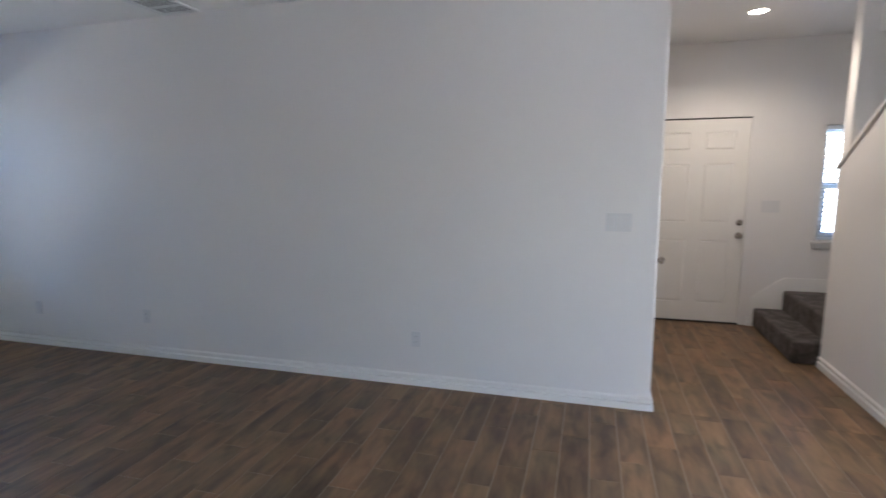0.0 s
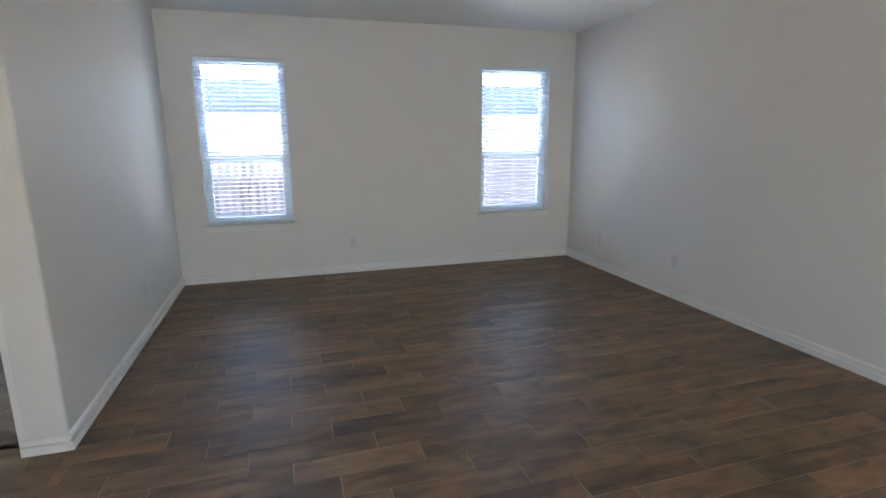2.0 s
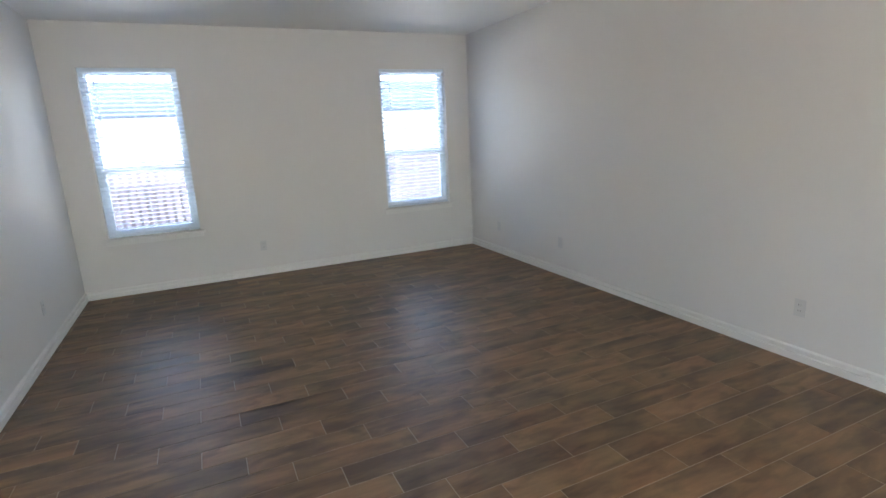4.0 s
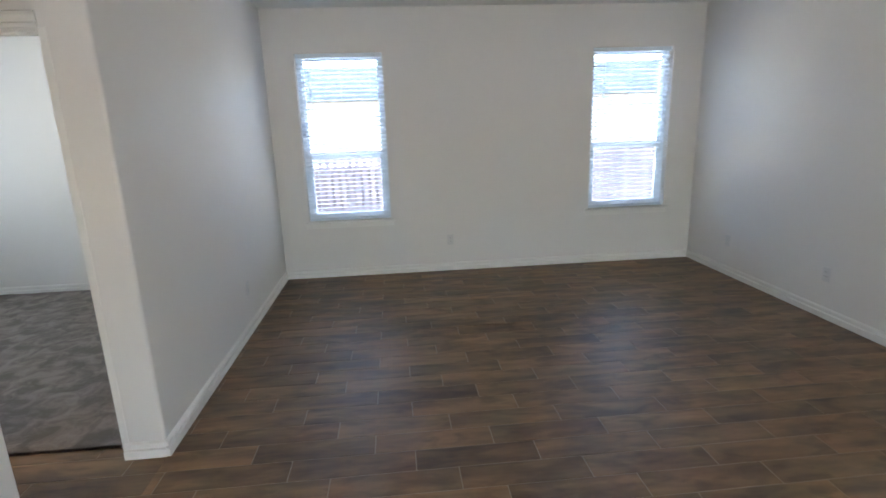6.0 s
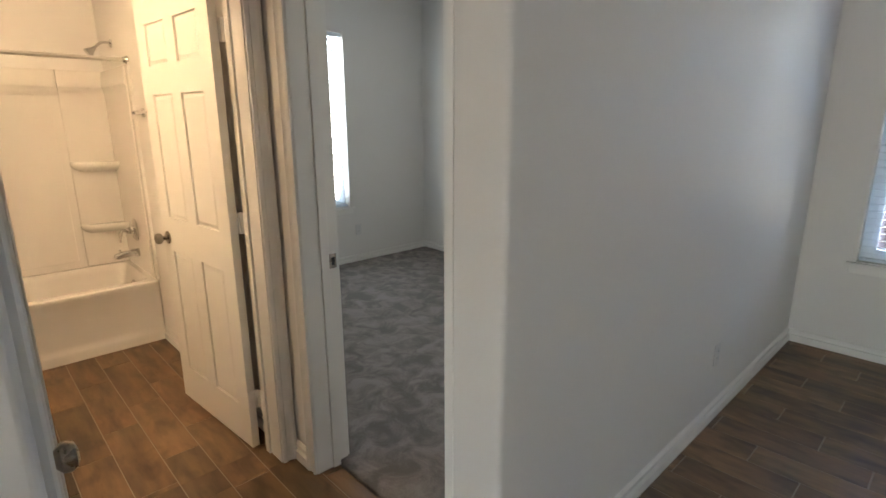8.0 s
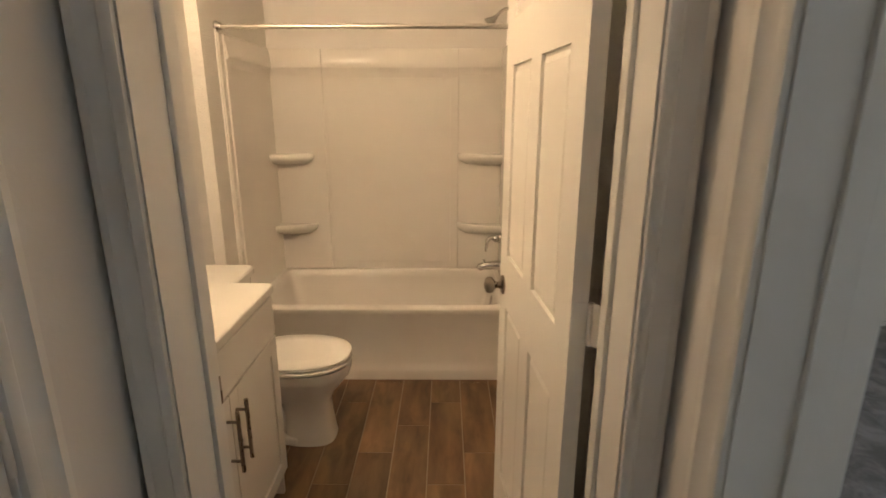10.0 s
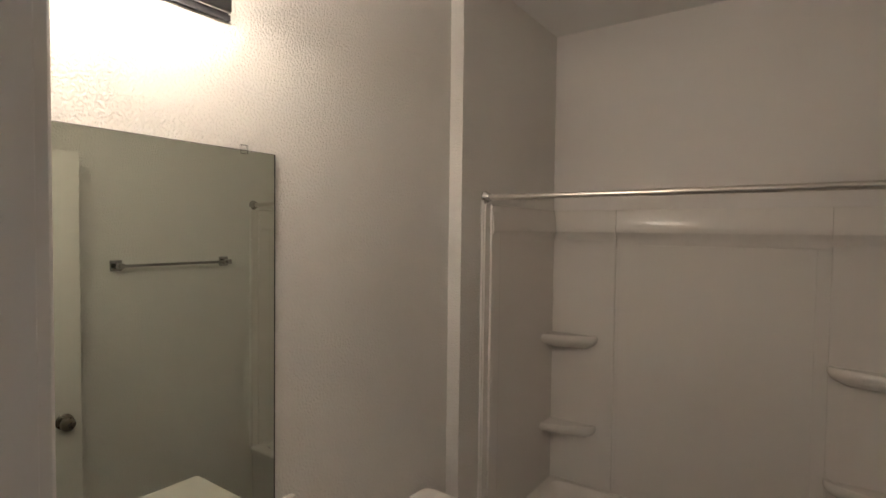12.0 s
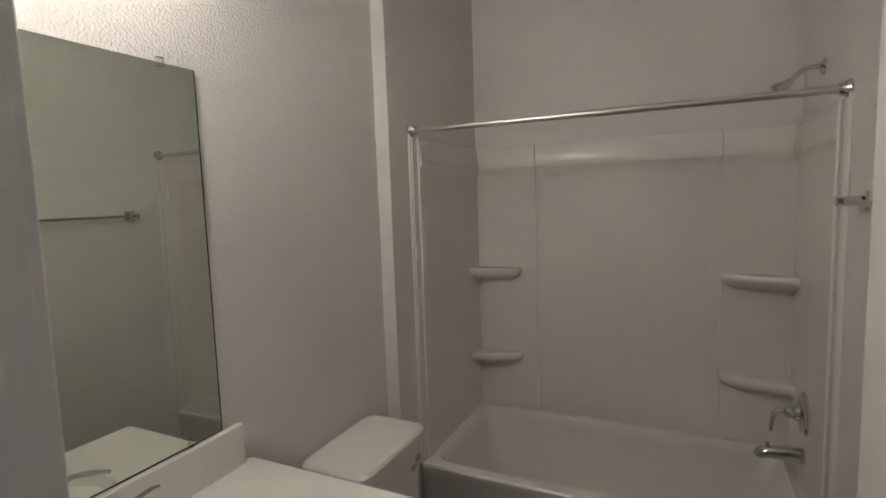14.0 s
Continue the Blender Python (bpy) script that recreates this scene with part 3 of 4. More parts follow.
# ---- windows and blinds ----
def window(name, ax, a0, a1, b, out, z0, z1, label, blind=True, mid=1.315):
    """A single-hung vinyl window in an opening a0..a1 of the wall whose inner face is b; out is the way outside."""
    f = (lambda p, q, r, s, u, v: (p, q, b + out * r, b + out * s, u, v)) if ax == "x" else (lambda p, q, r, s, u, v: (b + out * r, b + out * s, p, q, u, v))
    w = thing(name, (a0, b, 0) if ax == "x" else (b, a0, 0), label, "window", kind="structure")
    k = 0.045
    part("window_frame", boxes(f(a0, a0 + k, 0.085, 0.155, z0, z1), f(a1 - k, a1, 0.085, 0.155, z0, z1), f(a0 + k, a1 - k, 0.085, 0.155, z0, z0 + k), f(a0 + k, a1 - k, 0.085, 0.155, z1 - k, z1), bevel=0.003), VINYL, w)
    s = 0.032
    lower = part("sash", boxes(f(a0 + k, a0 + k + s, 0.090, 0.118, z0 + k, mid), f(a1 - k - s, a1 - k, 0.090, 0.118, z0 + k, mid), f(a0 + k + s, a1 - k - s, 0.090, 0.118, z0 + k, z0 + k + s), f(a0 + k + s, a1 - k - s, 0.090, 0.118, mid - 0.045, mid), bevel=0.003), VINYL, w)
    upper = part("sash", boxes(f(a0 + k, a0 + k + s * 0.6, 0.121, 0.148, mid - 0.04, z1 - k), f(a1 - k - s * 0.6, a1 - k, 0.121, 0.148, mid - 0.04, z1 - k), f(a0 + k + s * 0.6, a1 - k - s * 0.6, 0.121, 0.148, mid - 0.04, mid + 0.006), f(a0 + k + s * 0.6, a1 - k - s * 0.6, 0.121, 0.148, z1 - k - s * 0.6, z1 - k), bevel=0.003), VINYL, w)
    for sash, d, lo, hi in ((lower, 0.104, z0 + k + s, mid - 0.045), (upper, 0.134, mid + 0.006, z1 - k - s * 0.6)):
        g = part("pane", boxes(f(a0 + k + s, a1 - k - s, d - 0.002, d + 0.002, lo, hi)), PANE, sash, "clear glass pane")
        g.visible_shadow = False
    sill = boxes(f(a0 - 0.048, a1 + 0.048, -0.034, 0.0, z0 - 0.026, z0 - 0.002), bevel=0.006)
    box(sill, *f(a0 + 0.001, a1 - 0.001, 0.0, 0.086, z0 - 0.024, z0 + 0.002))
    part("window_sill", sill, TRIM, w, "white painted window sill")
    part("sill_apron", boxes(f(a0 - 0.030, a1 + 0.030, -0.015, 0.0, z0 - 0.072, z0 - 0.026), bevel=0.004), TRIM, w)
    if not blind:
        return w
    v = thing("window_blind", (a0, b, z0) if ax == "x" else (b, a0, z0), "white faux-wood horizontal blind, lowered with slats open", "blind", "window blinds")
    part("headrail", boxes(f(a0 + 0.006, a1 - 0.006, 0.018, 0.068, z1 - 0.042, z1 - 0.001), bevel=0.004), SLAT, v)
    part("bottom_rail", boxes(f(a0 + 0.010, a1 - 0.010, 0.020, 0.066, z0 + 0.008, z0 + 0.026), bevel=0.005), SLAT, v)
    pitch, n, first = 0.0445, int((z1 - z0 - 0.09) / 0.0445), None
    tilt = -0.011
    for i in range(n):
        z = z0 + 0.052 + i * pitch
        if first is None:
            sb = bmesh.new()
            pts = [(0.019, -tilt / 2), (0.031, -tilt / 4 + 0.002), (0.043, 0.0025), (0.055, tilt / 4 + 0.002), (0.067, tilt / 2), (0.067, tilt / 2 + 0.0028), (0.055, tilt / 4 + 0.0048), (0.043, 0.0053), (0.031, -tilt / 4 + 0.0048), (0.019, -tilt / 2 + 0.0028)]
            if ax == "x":
                profile(sb, pts, (a0 + 0.008, b, z), (0, out, 0), (0, 0, 1), (1, 0, 0), a1 - a0 - 0.016)
            else:
                profile(sb, pts, (b, a0 + 0.008, z), (out, 0, 0), (0, 0, 1), (0, 1, 0), a1 - a0 - 0.016)
            first = part("slat", sb, SLAT, v)
        else:
            o = first.copy()
            scene.collection.objects.link(o)
            o.location = (0, 0, i * pitch)
            o.rotation_euler = (0, 0, 0)
    for q in (0.16, 0.5, 0.84):
        a = a0 + (a1 - a0) * q
        part("ladder_cord", boxes(f(a - 0.0006, a + 0.0006, 0.0165, 0.0185, z0 + 0.02, z1 - 0.03), f(a - 0.0006, a + 0.0006, 0.0675, 0.0695, z0 + 0.02, z1 - 0.03)), SLAT, v)
    a = a0 + 0.13
    p0, p1 = (Vector((a, b + out * 0.012, z1 - 0.03)), Vector((a, b + out * 0.012, z1 - 0.58))) if ax == "x" else (Vector((b + out * 0.012, a, z1 - 0.03)), Vector((b + out * 0.012, a, z1 - 0.58)))
    part("tilt_wand", tube(bmesh.new(), [p0, p1], 0.004, 8), VINYL, v, "clear plastic tilt wand")
    return w


window("window_1", "y", *W1, 0.0, -1, WIN_Z0, WIN_Z1, "tall white vinyl single-hung window with a sill")
window("window_2", "y", *W2, 0.0, -1, WIN_Z0, WIN_Z1, "tall white vinyl single-hung window with a sill")
window("window_3", "x", *WB, BACK, -1, WIN_Z0, WIN_Z1, "white vinyl bedroom window with a sill")
window("window_4", "x", *HWX, HN, 1, 0.87, 1.945, "white vinyl window over the stair landing", mid=1.40)
# Unseen glass door, an opening added for light from behind the walk.
w = thing("added_window_east", (9.6, -3.4, 0), "unseen glass door added to let in fill light", "window", kind="structure")
part("window_frame", boxes((9.66, 9.72, -3.4, -3.34, 0, 2.05), (9.66, 9.72, -1.66, -1.6, 0, 2.05), (9.66, 9.72, -3.34, -1.66, 1.99, 2.05), (9.66, 9.72, -3.34, -1.66, 0, 0.06), (9.66, 9.72, -2.53, -2.47, 0.06, 1.99), bevel=0.003), VINYL, w)
g = part("pane", boxes((9.688, 9.692, -3.34, -2.53, 0.06, 1.99), (9.688, 9.692, -2.47, -1.66, 0.06, 1.99)), PANE, w)
g.visible_shadow = False

# Unseen window, added so that light reaches the south wall.
w = thing("added_window_north", (8.65, -0.06, 0.52), "unseen white window added to let in fill light", "window", kind="structure")
part("window_frame", boxes((8.65, 8.69, -0.045, -0.005, 0.52, 2.15), (9.41, 9.45, -0.045, -0.005, 0.52, 2.15), (8.69, 9.41, -0.045, -0.005, 0.52, 0.56), (8.69, 9.41, -0.045, -0.005, 2.11, 2.15), bevel=0.003), VINYL, w)
g = part("pane", boxes((8.69, 9.41, -0.027, -0.023, 0.56, 2.11)), PANE, w)
g.visible_shadow = False

# ---- wall plates ----
def plate(name, place, facing, w, h, label, category, kind):
    """A cover plate on a wall; kind: outlet, blank or a number of rockers."""
    t = thing(name, place, label, category, category + "s")
    n = Vector(facing)
    m = Matrix.Translation(place) @ n.to_track_quat("Z", "Y").to_matrix().to_4x4()
    if abs(n.z) < 0.5:
        u = Vector((0, 0, 1)).cross(n)
        m = Matrix.Translation(place) @ Matrix((u, Vector((0, 0, 1)), n)).transposed().to_4x4()
    part("cover_plate", boxes((-w / 2, w / 2, -h / 2, h / 2, 0.0002, 0.006), bevel=0.002), PLATE, t, "", m)
    if kind == "outlet":
        for s in (-1, 1):
            r = part("receptacle", boxes((-0.017, 0.017, s * 0.0195 - 0.014, s * 0.0195 + 0.014, 0.006, 0.0078), bevel=0.0008), PLATE, t, "", m)
            part("slots", boxes((-0.008, -0.006, s * 0.0195 - 0.003, s * 0.0195 + 0.007, 0.0078, 0.0082), (0.006, 0.008, s * 0.0195 - 0.003, s * 0.0195 + 0.007, 0.0078, 0.0082)), SLOT, r, "", m)
    elif kind:
        for i in range(kind):
            c = (i - (kind - 1) / 2) * 0.046
            part("rocker", boxes((c - 0.0165, c + 0.0165, -0.033, 0.033, 0.006, 0.010), bevel=0.002), PLATE, t, "", m)
    return t


OUT = "white duplex outlet plate above the baseboard"
plate("wall_outlet", (0, -2.772, 0.348), (1, 0, 0), 0.07, 0.115, OUT, "outlet", "outlet")
plate("wall_outlet", (0.716, 0, 0.348), (0, -1, 0), 0.07, 0.115, "white coaxial cable plate on the long wall", "outlet", 0)
for x in (1.948, 4.376):
    plate("wall_outlet", (x, 0, 0.350), (0, -1, 0), 0.07, 0.115, OUT, "outlet", "outlet")
plate("wall_outlet", (1.442, SOUTH, 0.361), (0, 1, 0), 0.07, 0.115, OUT, "outlet", "outlet")
plate("wall_outlet", (0.955, BACK, 0.358), (0, 1, 0), 0.07, 0.115, OUT, "outlet", "outlet")
plate("light_switch", (5.735, 0, 1.226), (0, -1, 0), 0.155, 0.115, "white three-gang rocker switch plate", "switch", 3)
plate("light_switch", (7.224, HN, 1.19), (0, -1, 0), 0.155, 0.115, "white three-gang rocker switch plate by the front door", "switch", 3)

# ---- ceiling fittings ----
def vent(name, x0, x1, y0, y1, label, slats_along="x", n=14, bars=2):
    v = thing(name, ((x0 + x1) / 2, (y0 + y1) / 2, H), label, "vent")
    f = 0.028
    part("backing", boxes((x0 + 0.01, x1 - 0.01, y0 + 0.01, y1 - 0.01, H - 0.003, H - 0.0005)), SLOT, v)
    part("vent_frame", boxes((x0, x1, y0, y0 + f, H - 0.014, H - 0.003), (x0, x1, y1 - f, y1, H - 0.014, H - 0.003), (x0, x0 + f, y0 + f, y1 - f, H - 0.014, H - 0.003), (x1 - f, x1, y0 + f, y1 - f, H - 0.014, H - 0.003), bevel=0.002), GRILLE, v)
    a0, a1 = (y0 + f, y1 - f) if slats_along == "x" else (x0 + f, x1 - f)
    for i in range(n):
        a = a0 + (a1 - a0) * (i + 0.5) / n
        if slats_along == "x":
            part("slat", boxes((x0 + f, x1 - f, a - 0.0065, a + 0.0025, H - 0.011, H - 0.009)), GRILLE, v)
        else:
            part("slat", boxes((a - 0.0065, a + 0.0025, y0 + f, y1 - f, H - 0.011, H - 0.009)), GRILLE, v)
    for i in range(1, bars + 1):
        if slats_along == "x":
            b = y0 + (y1 - y0) * i / (bars + 1)
            part("divider", boxes((x0 + f, x1 - f, b - 0.008, b + 0.008, H - 0.015, H - 0.004)), GRILLE, v)
    return v


vent("ceiling_vent", 2.43, 2.76, -0.72, -0.05, "white slatted return air grille on the ceiling", "x", 26, 3)
vent("ceiling_vent", 3.42, 3.66, -0.20, -0.045, "small white ceiling supply register", "x", 7, 0)
vent("exhaust_fan_grille", 3.97, 4.21, -7.28, -7.04, "white slotted bathroom exhaust fan cover", "y", 14, 0)


def can_light(place, on=True):
    c = thing("recessed_light", place, "round white recessed ceiling light, switched on; those beyond the hall are added fill", "light", "recessed lights")
    m = along(place, (0, 0, -1))
    part("trim_ring", lathe(bmesh.new(), [(0.062, 0.0005), (0.078, 0.0005), (0.080, 0.003), (0.070, 0.006), (0.060, 0.004), (0.062, 0.0005)], m, 32), TRIM, c)
    part("lens", lathe(bmesh.new(), [(0, 0.0035), (0.060, 0.0030), (0.060, 0.0010), (0, 0.0008)], m, 32), CAN_GLOW, c, "glowing frosted lens")
    lamp("recessed_lamp", (place[0], place[1], place[2] - 0.03), CAN_POWER, CAN_WARM, 0.05, 150)


# One hall fitting; the two at x 8.3 are unseen, added as fill.
for p in ((6.745, 1.25, H), (8.3, -0.9, H), (8.3, -3.6, H)):
    can_light(p)

# ---- the stair by the front door ----
stair = thing("stair", (7.15, 1.7, 0), "carpeted stair with dark brown-grey carpet and white skirt", "stair", kind="structure")
for i, (a, z) in enumerate(((7.15, 0.185), (7.395, 0.375))):
    part("step", boxes((a, a + 0.26 if i == 0 else 8.42, 1.16, HN, 0 if i == 0 else 0.0, z), bevel=0.02), STAIR_CARPET, stair)
for k in range(6):
    part("step", boxes((HE + 0.12, 8.415, 1.14 - 0.17 * (k + 1), 1.155 - 0.17 * k, 0, 0.375 + 0.185 * (k + 1)), bevel=0.02), STAIR_CARPET, stair)
part("skirt_board", profile(bmesh.new(), [(7.12, 0.0), (8.42, 0.0), (8.42, 0.50), (7.40, 0.50), (7.33, 0.46), (7.12, 0.29)], (0, HN - 0.014, 0), (1, 0, 0), (0, 0, 1), (0, 1, 0), 0.013), TRIM, stair)

# ---- bathtub and surround ----
TX0, TX1, TY0, TY1, TZ = BW + 0.004, BEA - 0.004, BACK + 0.004, -7.615, 0.432
tub = thing("bathtub", ((TX0 + TX1) / 2, (TY0 + TY1) / 2, 0), "glossy white alcove bathtub with a plain apron front", "bathtub")
cx, cy, hx, hy = (TX0 + TX1) / 2, (TY0 + TY1) / 2, (TX1 - TX0) / 2, (TY1 - TY0) / 2
loops = [ring(cx, cy, 0.0, hx, hy - 0.001, 60, 96), ring(cx, cy, 0.05, hx, hy - 0.001, 60, 96), ring(cx, cy, 0.066, hx, hy - 0.004, 60, 96), ring(cx, cy, 0.084, hx, hy - 0.011, 60, 96), ring(cx, cy, 0.11, hx, hy - 0.013, 60, 96), ring(cx, cy, TZ - 0.045, hx, hy - 0.006, 60, 96), ring(cx, cy, TZ - 0.036, hx, hy, 60, 96), ring(cx, cy, TZ - 0.008, hx, hy, 60, 96), ring(cx, cy, TZ, hx - 0.008, hy - 0.008, 50, 96),
         ring(cx, cy - 0.006, TZ, hx - 0.046, hy - 0.046, 16, 96), ring(cx, cy - 0.006, TZ - 0.010, hx - 0.056, hy - 0.056, 14, 96), ring(cx, cy - 0.006, TZ - 0.05, hx - 0.068, hy - 0.064, 12, 96),
         ring(cx, cy - 0.005, 0.20, hx - 0.12, hy - 0.098, 9, 96), ring(cx, cy - 0.004, 0.11, hx - 0.17, hy - 0.14, 7, 96), ring(cx, cy - 0.004, 0.085, hx - 0.25, hy - 0.20, 5, 96)]
part("basin", loft(bmesh.new(), loops, False, True), ACRYLIC, tub)
ov = bmesh.new()
lathe(ov, [(0, 0), (0.036, 0), (0.038, 0.004), (0.030, 0.010), (0.010, 0.012), (0, 0.012)], along((TX0 + 0.080, cy, 0.330), (1, 0, 0.12)))
part("overflow_plate", ov, CHROME, tub, "round chrome overflow plate")

sur = thing("tub_surround", (cx, BACK, TZ), "glossy white moulded three-wall tub surround with corner shelves", "tub surround", kind="structure")
FW = BW         # face of the wall behind the fittings
ST = 1.835      # top
SL = 1.722      # foot of the top band
b0 = BACK + 0.003
back = boxes((TX0, TX1, b0, b0 + 0.014, TZ, ST), bevel=0.003)
part("back_panel", back, ACRYLIC, sur)
# top band leaning out a little, shelf towers at both ends, a flat field between
part("top_band", profile(bmesh.new(), [(0.014, SL - 0.055), (0.0165, SL - 0.034), (0.023, SL - 0.014), (0.033, SL - 0.001), (0.036, SL + 0.004), (0.035, SL + 0.03), (0.034, ST - 0.010), (0.026, ST), (0.0, ST)], (3.40, b0, 0), (0, 1, 0), (0, 0, 1), (1, 0, 0), 4.238 - 3.40), ACRYLIC, sur)
for p, q in ((TX0, 3.398), (4.240, TX1)):
    part("shelf_tower", boxes((p, q, b0 + 0.010, b0 + 0.024, TZ + 0.002, ST - 0.004), bevel=0.006), ACRYLIC, sur)
    part("top_band", profile(bmesh.new(), [(0.023, SL - 0.045), (0.026, SL - 0.028), (0.031, SL - 0.011), (0.039, SL), (0.042, SL + 0.005), (0.041, SL + 0.03), (0.040, ST - 0.010), (0.032, ST), (0.0, ST)], (p, b0, 0), (0, 1, 0), (0, 0, 1), (1, 0, 0), q - p), ACRYLIC, sur)
part("centre_panel", boxes((3.445, 4.225, b0 + 0.013, b0 + 0.0175, TZ + 0.05, SL - 0.056), bevel=0.004), ACRYLIC, sur)
for side, x in ((-1, TX1), (1, TX0)):
    e0, e1 = b0 + 0.014, -7.628
    f = lambda d0, d1, y0, y1, z0, z1: (x + side * d0, x + side * d1, y0, y1, z0, z1)
    part("side_panel", boxes(f(0.0, 0.012, e0, e1, TZ, ST)), ACRYLIC, sur)
    part("edge_flange", boxes(f(0.012, 0.022, e1 - 0.115, e1 - 0.035, TZ + 0.002, ST - 0.003), bevel=0.009), ACRYLIC, sur)
    part("edge_strip", boxes(f(-0.0035, 0.006, e1 + 0.002, e1 + 0.009, TZ + 0.001, ST + 0.03), bevel=0.0015), TRIM, sur, "bright white edge strip")
    part("top_band", profile(bmesh.new(), [(0.012, SL - 0.045), (0.015, SL - 0.026), (0.021, SL - 0.010), (0.029, SL + 0.001), (0.031, SL + 0.006), (0.028, SL + 0.03), (0.020, ST - 0.012), (0.014, ST), (0.0, ST)], (x, e0, 0), (side, 0, 0), (0, 0, 1), (0, 1, 0), e1 - 0.045 - e0), ACRYLIC, sur)
    for z in (1.206, 0.752):
        sh = bmesh.new()
        ox, oy = x + side * 0.008, b0 + 0.022
        reach = 0.245 if side < 0 else 0.284
        outline = [(0, 0), (reach, 0)]
        for k in range(1, 7):
            a = k / 7 * math.pi / 2
            outline.append((reach - 0.055 * (1 - math.cos(a)) * 1.4, 0.060 * math.sin(a) + 0.01))
        outline += [(0.12, 0.110), (0.0, 0.140)]
        lip = lambda ka, kb, dz: [Vector((ox + side * a * ka, oy + b * kb, z + dz)) for a, b in outline]
        loft(sh, [lip(0.80, 0.42, -0.066), lip(0.93, 0.74, -0.048), lip(0.985, 0.94, -0.032), lip(1.0, 1.0, -0.020), lip(1.0, 1.0, -0.008), lip(0.988, 0.965, 0.000), lip(0.955, 0.90, 0.003), lip(0.90, 0.82, -0.002)], True, True)
        part("shelf", sh, ACRYLIC, sur, "rounded moulded corner shelf")

# shower rod, head, valve, spout
rod = thing("shower_rod", (cx, -7.642, 1.862), "straight chrome shower curtain rod, empty", "curtain rod")
part("rod", tube(bmesh.new(), [(FW + 0.01, -7.642, 1.862), (cx + 0.1, -7.642, 1.862)], 0.0125, 20), ROD, rod)
part("rod", tube(bmesh.new(), [(cx + 0.1, -7.642, 1.862), (BEA - 0.01, -7.642, 1.862)], 0.0112, 20), ROD, rod)
for x, s in ((FW, 1), (BEA, -1)):
    part("flange", lathe(bmesh.new(), [(0, 0), (0.026, 0), (0.027, 0.006), (0.019, 0.020), (0.017, 0.030), (0, 0.030)], along((x, -7.642, 1.862), (s, 0, 0))), CHROME, rod)

PY = -8.0
sh = thing("wall_shower", (FW, PY, 0.555), "chrome wall shower set: head, lever valve and tub spout", "shower")
part("flange", lathe(bmesh.new(), [(0, 0), (0.030, 0), (0.030, 0.004), (0.016, 0.012), (0, 0.012)], along((FW, PY, 1.998), (1, 0, 0))), CHROME, sh)
arm = [(0.0, 1.998), (0.030, 2.001), (0.052, 1.998), (0.072, 1.987), (0.090, 1.970), (0.104, 1.955)]
part("arm", tube(bmesh.new(), [(FW + a, PY, z) for a, z in arm], 0.0085, 14), CHROME, sh)
part("head", lathe(bmesh.new(), [(0, 0), (0.013, 0.0), (0.014, 0.014), (0.018, 0.020), (0.030, 0.046), (0.032, 0.056), (0.028, 0.060), (0, 0.060)], along((FW + 0.098, PY, 1.961), (0.76, 0, -0.65))), CHROME, sh)
VX0, VZ = FW + 0.018, 0.728
part("escutcheon", lathe(bmesh.new(), [(0, 0), (0.082, 0), (0.083, 0.004), (0.072, 0.014), (0.034, 0.020), (0.028, 0.034), (0, 0.034)], along((VX0, PY, VZ), (1, 0, 0)), 36), CHROME, sh)
part("hub", lathe(bmesh.new(), [(0, 0.030), (0.022, 0.030), (0.024, 0.045), (0.020, 0.062), (0.011, 0.068), (0, 0.068)], along((VX0, PY, VZ), (1, 0, 0))), CHROME, sh)
part("lever", tube(bmesh.new(), [(VX0 + 0.058, PY, VZ + 0.002), (VX0 + 0.085, PY + 0.003, VZ + 0.004), (VX0 + 0.100, PY + 0.006, VZ - 0.012), (VX0 + 0.106, PY + 0.008, VZ - 0.045), (VX0 + 0.110, PY + 0.010, VZ - 0.078)], [0.012, 0.012, 0.012, 0.009, 0.006], 12), CHROME, sh)
part("spout", tube(bmesh.new(), [(VX0, PY, 0.560), (VX0 + 0.05, PY, 0.562), (VX0 + 0.11, PY, 0.558), (VX0 + 0.143, PY, 0.549), (VX0 + 0.150, PY, 0.537)], [0.031, 0.028, 0.024, 0.022, 0.018], 18), CHROME, sh)
part("diverter", lathe(bmesh.new(), [(0, 0), (0.006, 0), (0.006, 0.016), (0.009, 0.020), (0, 0.024)], along((VX0 + 0.118, PY, 0.576), (0, 0, 1)), 12), CHROME, sh)

tb = thing("towel_bar", (BW, -7.1, 1.54), "chrome towel bar on square posts", "towel bar")
for y in (-7.45, -6.90):
    pb = boxes((BW, BW + 0.010, y - 0.026, y + 0.026, 1.514, 1.566), bevel=0.003)
    box(pb, BW + 0.010, BW + 0.068, y - 0.013, y + 0.013, 1.527, 1.553, 0.003)
    part("post", pb, CHROME, tb)
part("bar", boxes((BW + 0.046, BW + 0.060, -7.437, -6.913, 1.533, 1.547), bevel=0.002), CHROME, tb)

# ---- toilet ----
TYC = -7.113
to = thing("toilet", (4.3, TYC, 0), "white two-piece toilet with the lid closed", "toilet")
bowl = bmesh.new()
loft(bowl, [ring(4.105, TYC, 0.0, 0.118, 0.100, 3.2), ring(4.106, TYC, 0.03, 0.114, 0.096, 3), ring(4.112, TYC, 0.14, 0.108, 0.090, 2.8), ring(4.118, TYC, 0.205, 0.118, 0.098, 2.6), ring(4.135, TYC, 0.250, 0.160, 0.122, 2.4), ring(4.140, TYC, 0.290, 0.200, 0.144, 2.3), ring(4.140, TYC, 0.328, 0.228, 0.162, 2.3), ring(4.142, TYC, 0.350, 0.238, 0.172, 2.3), ring(4.142, TYC, 0.385, 0.240, 0.174, 2.3)], True, True)
part("bowl", bowl, PORCELAIN, to)
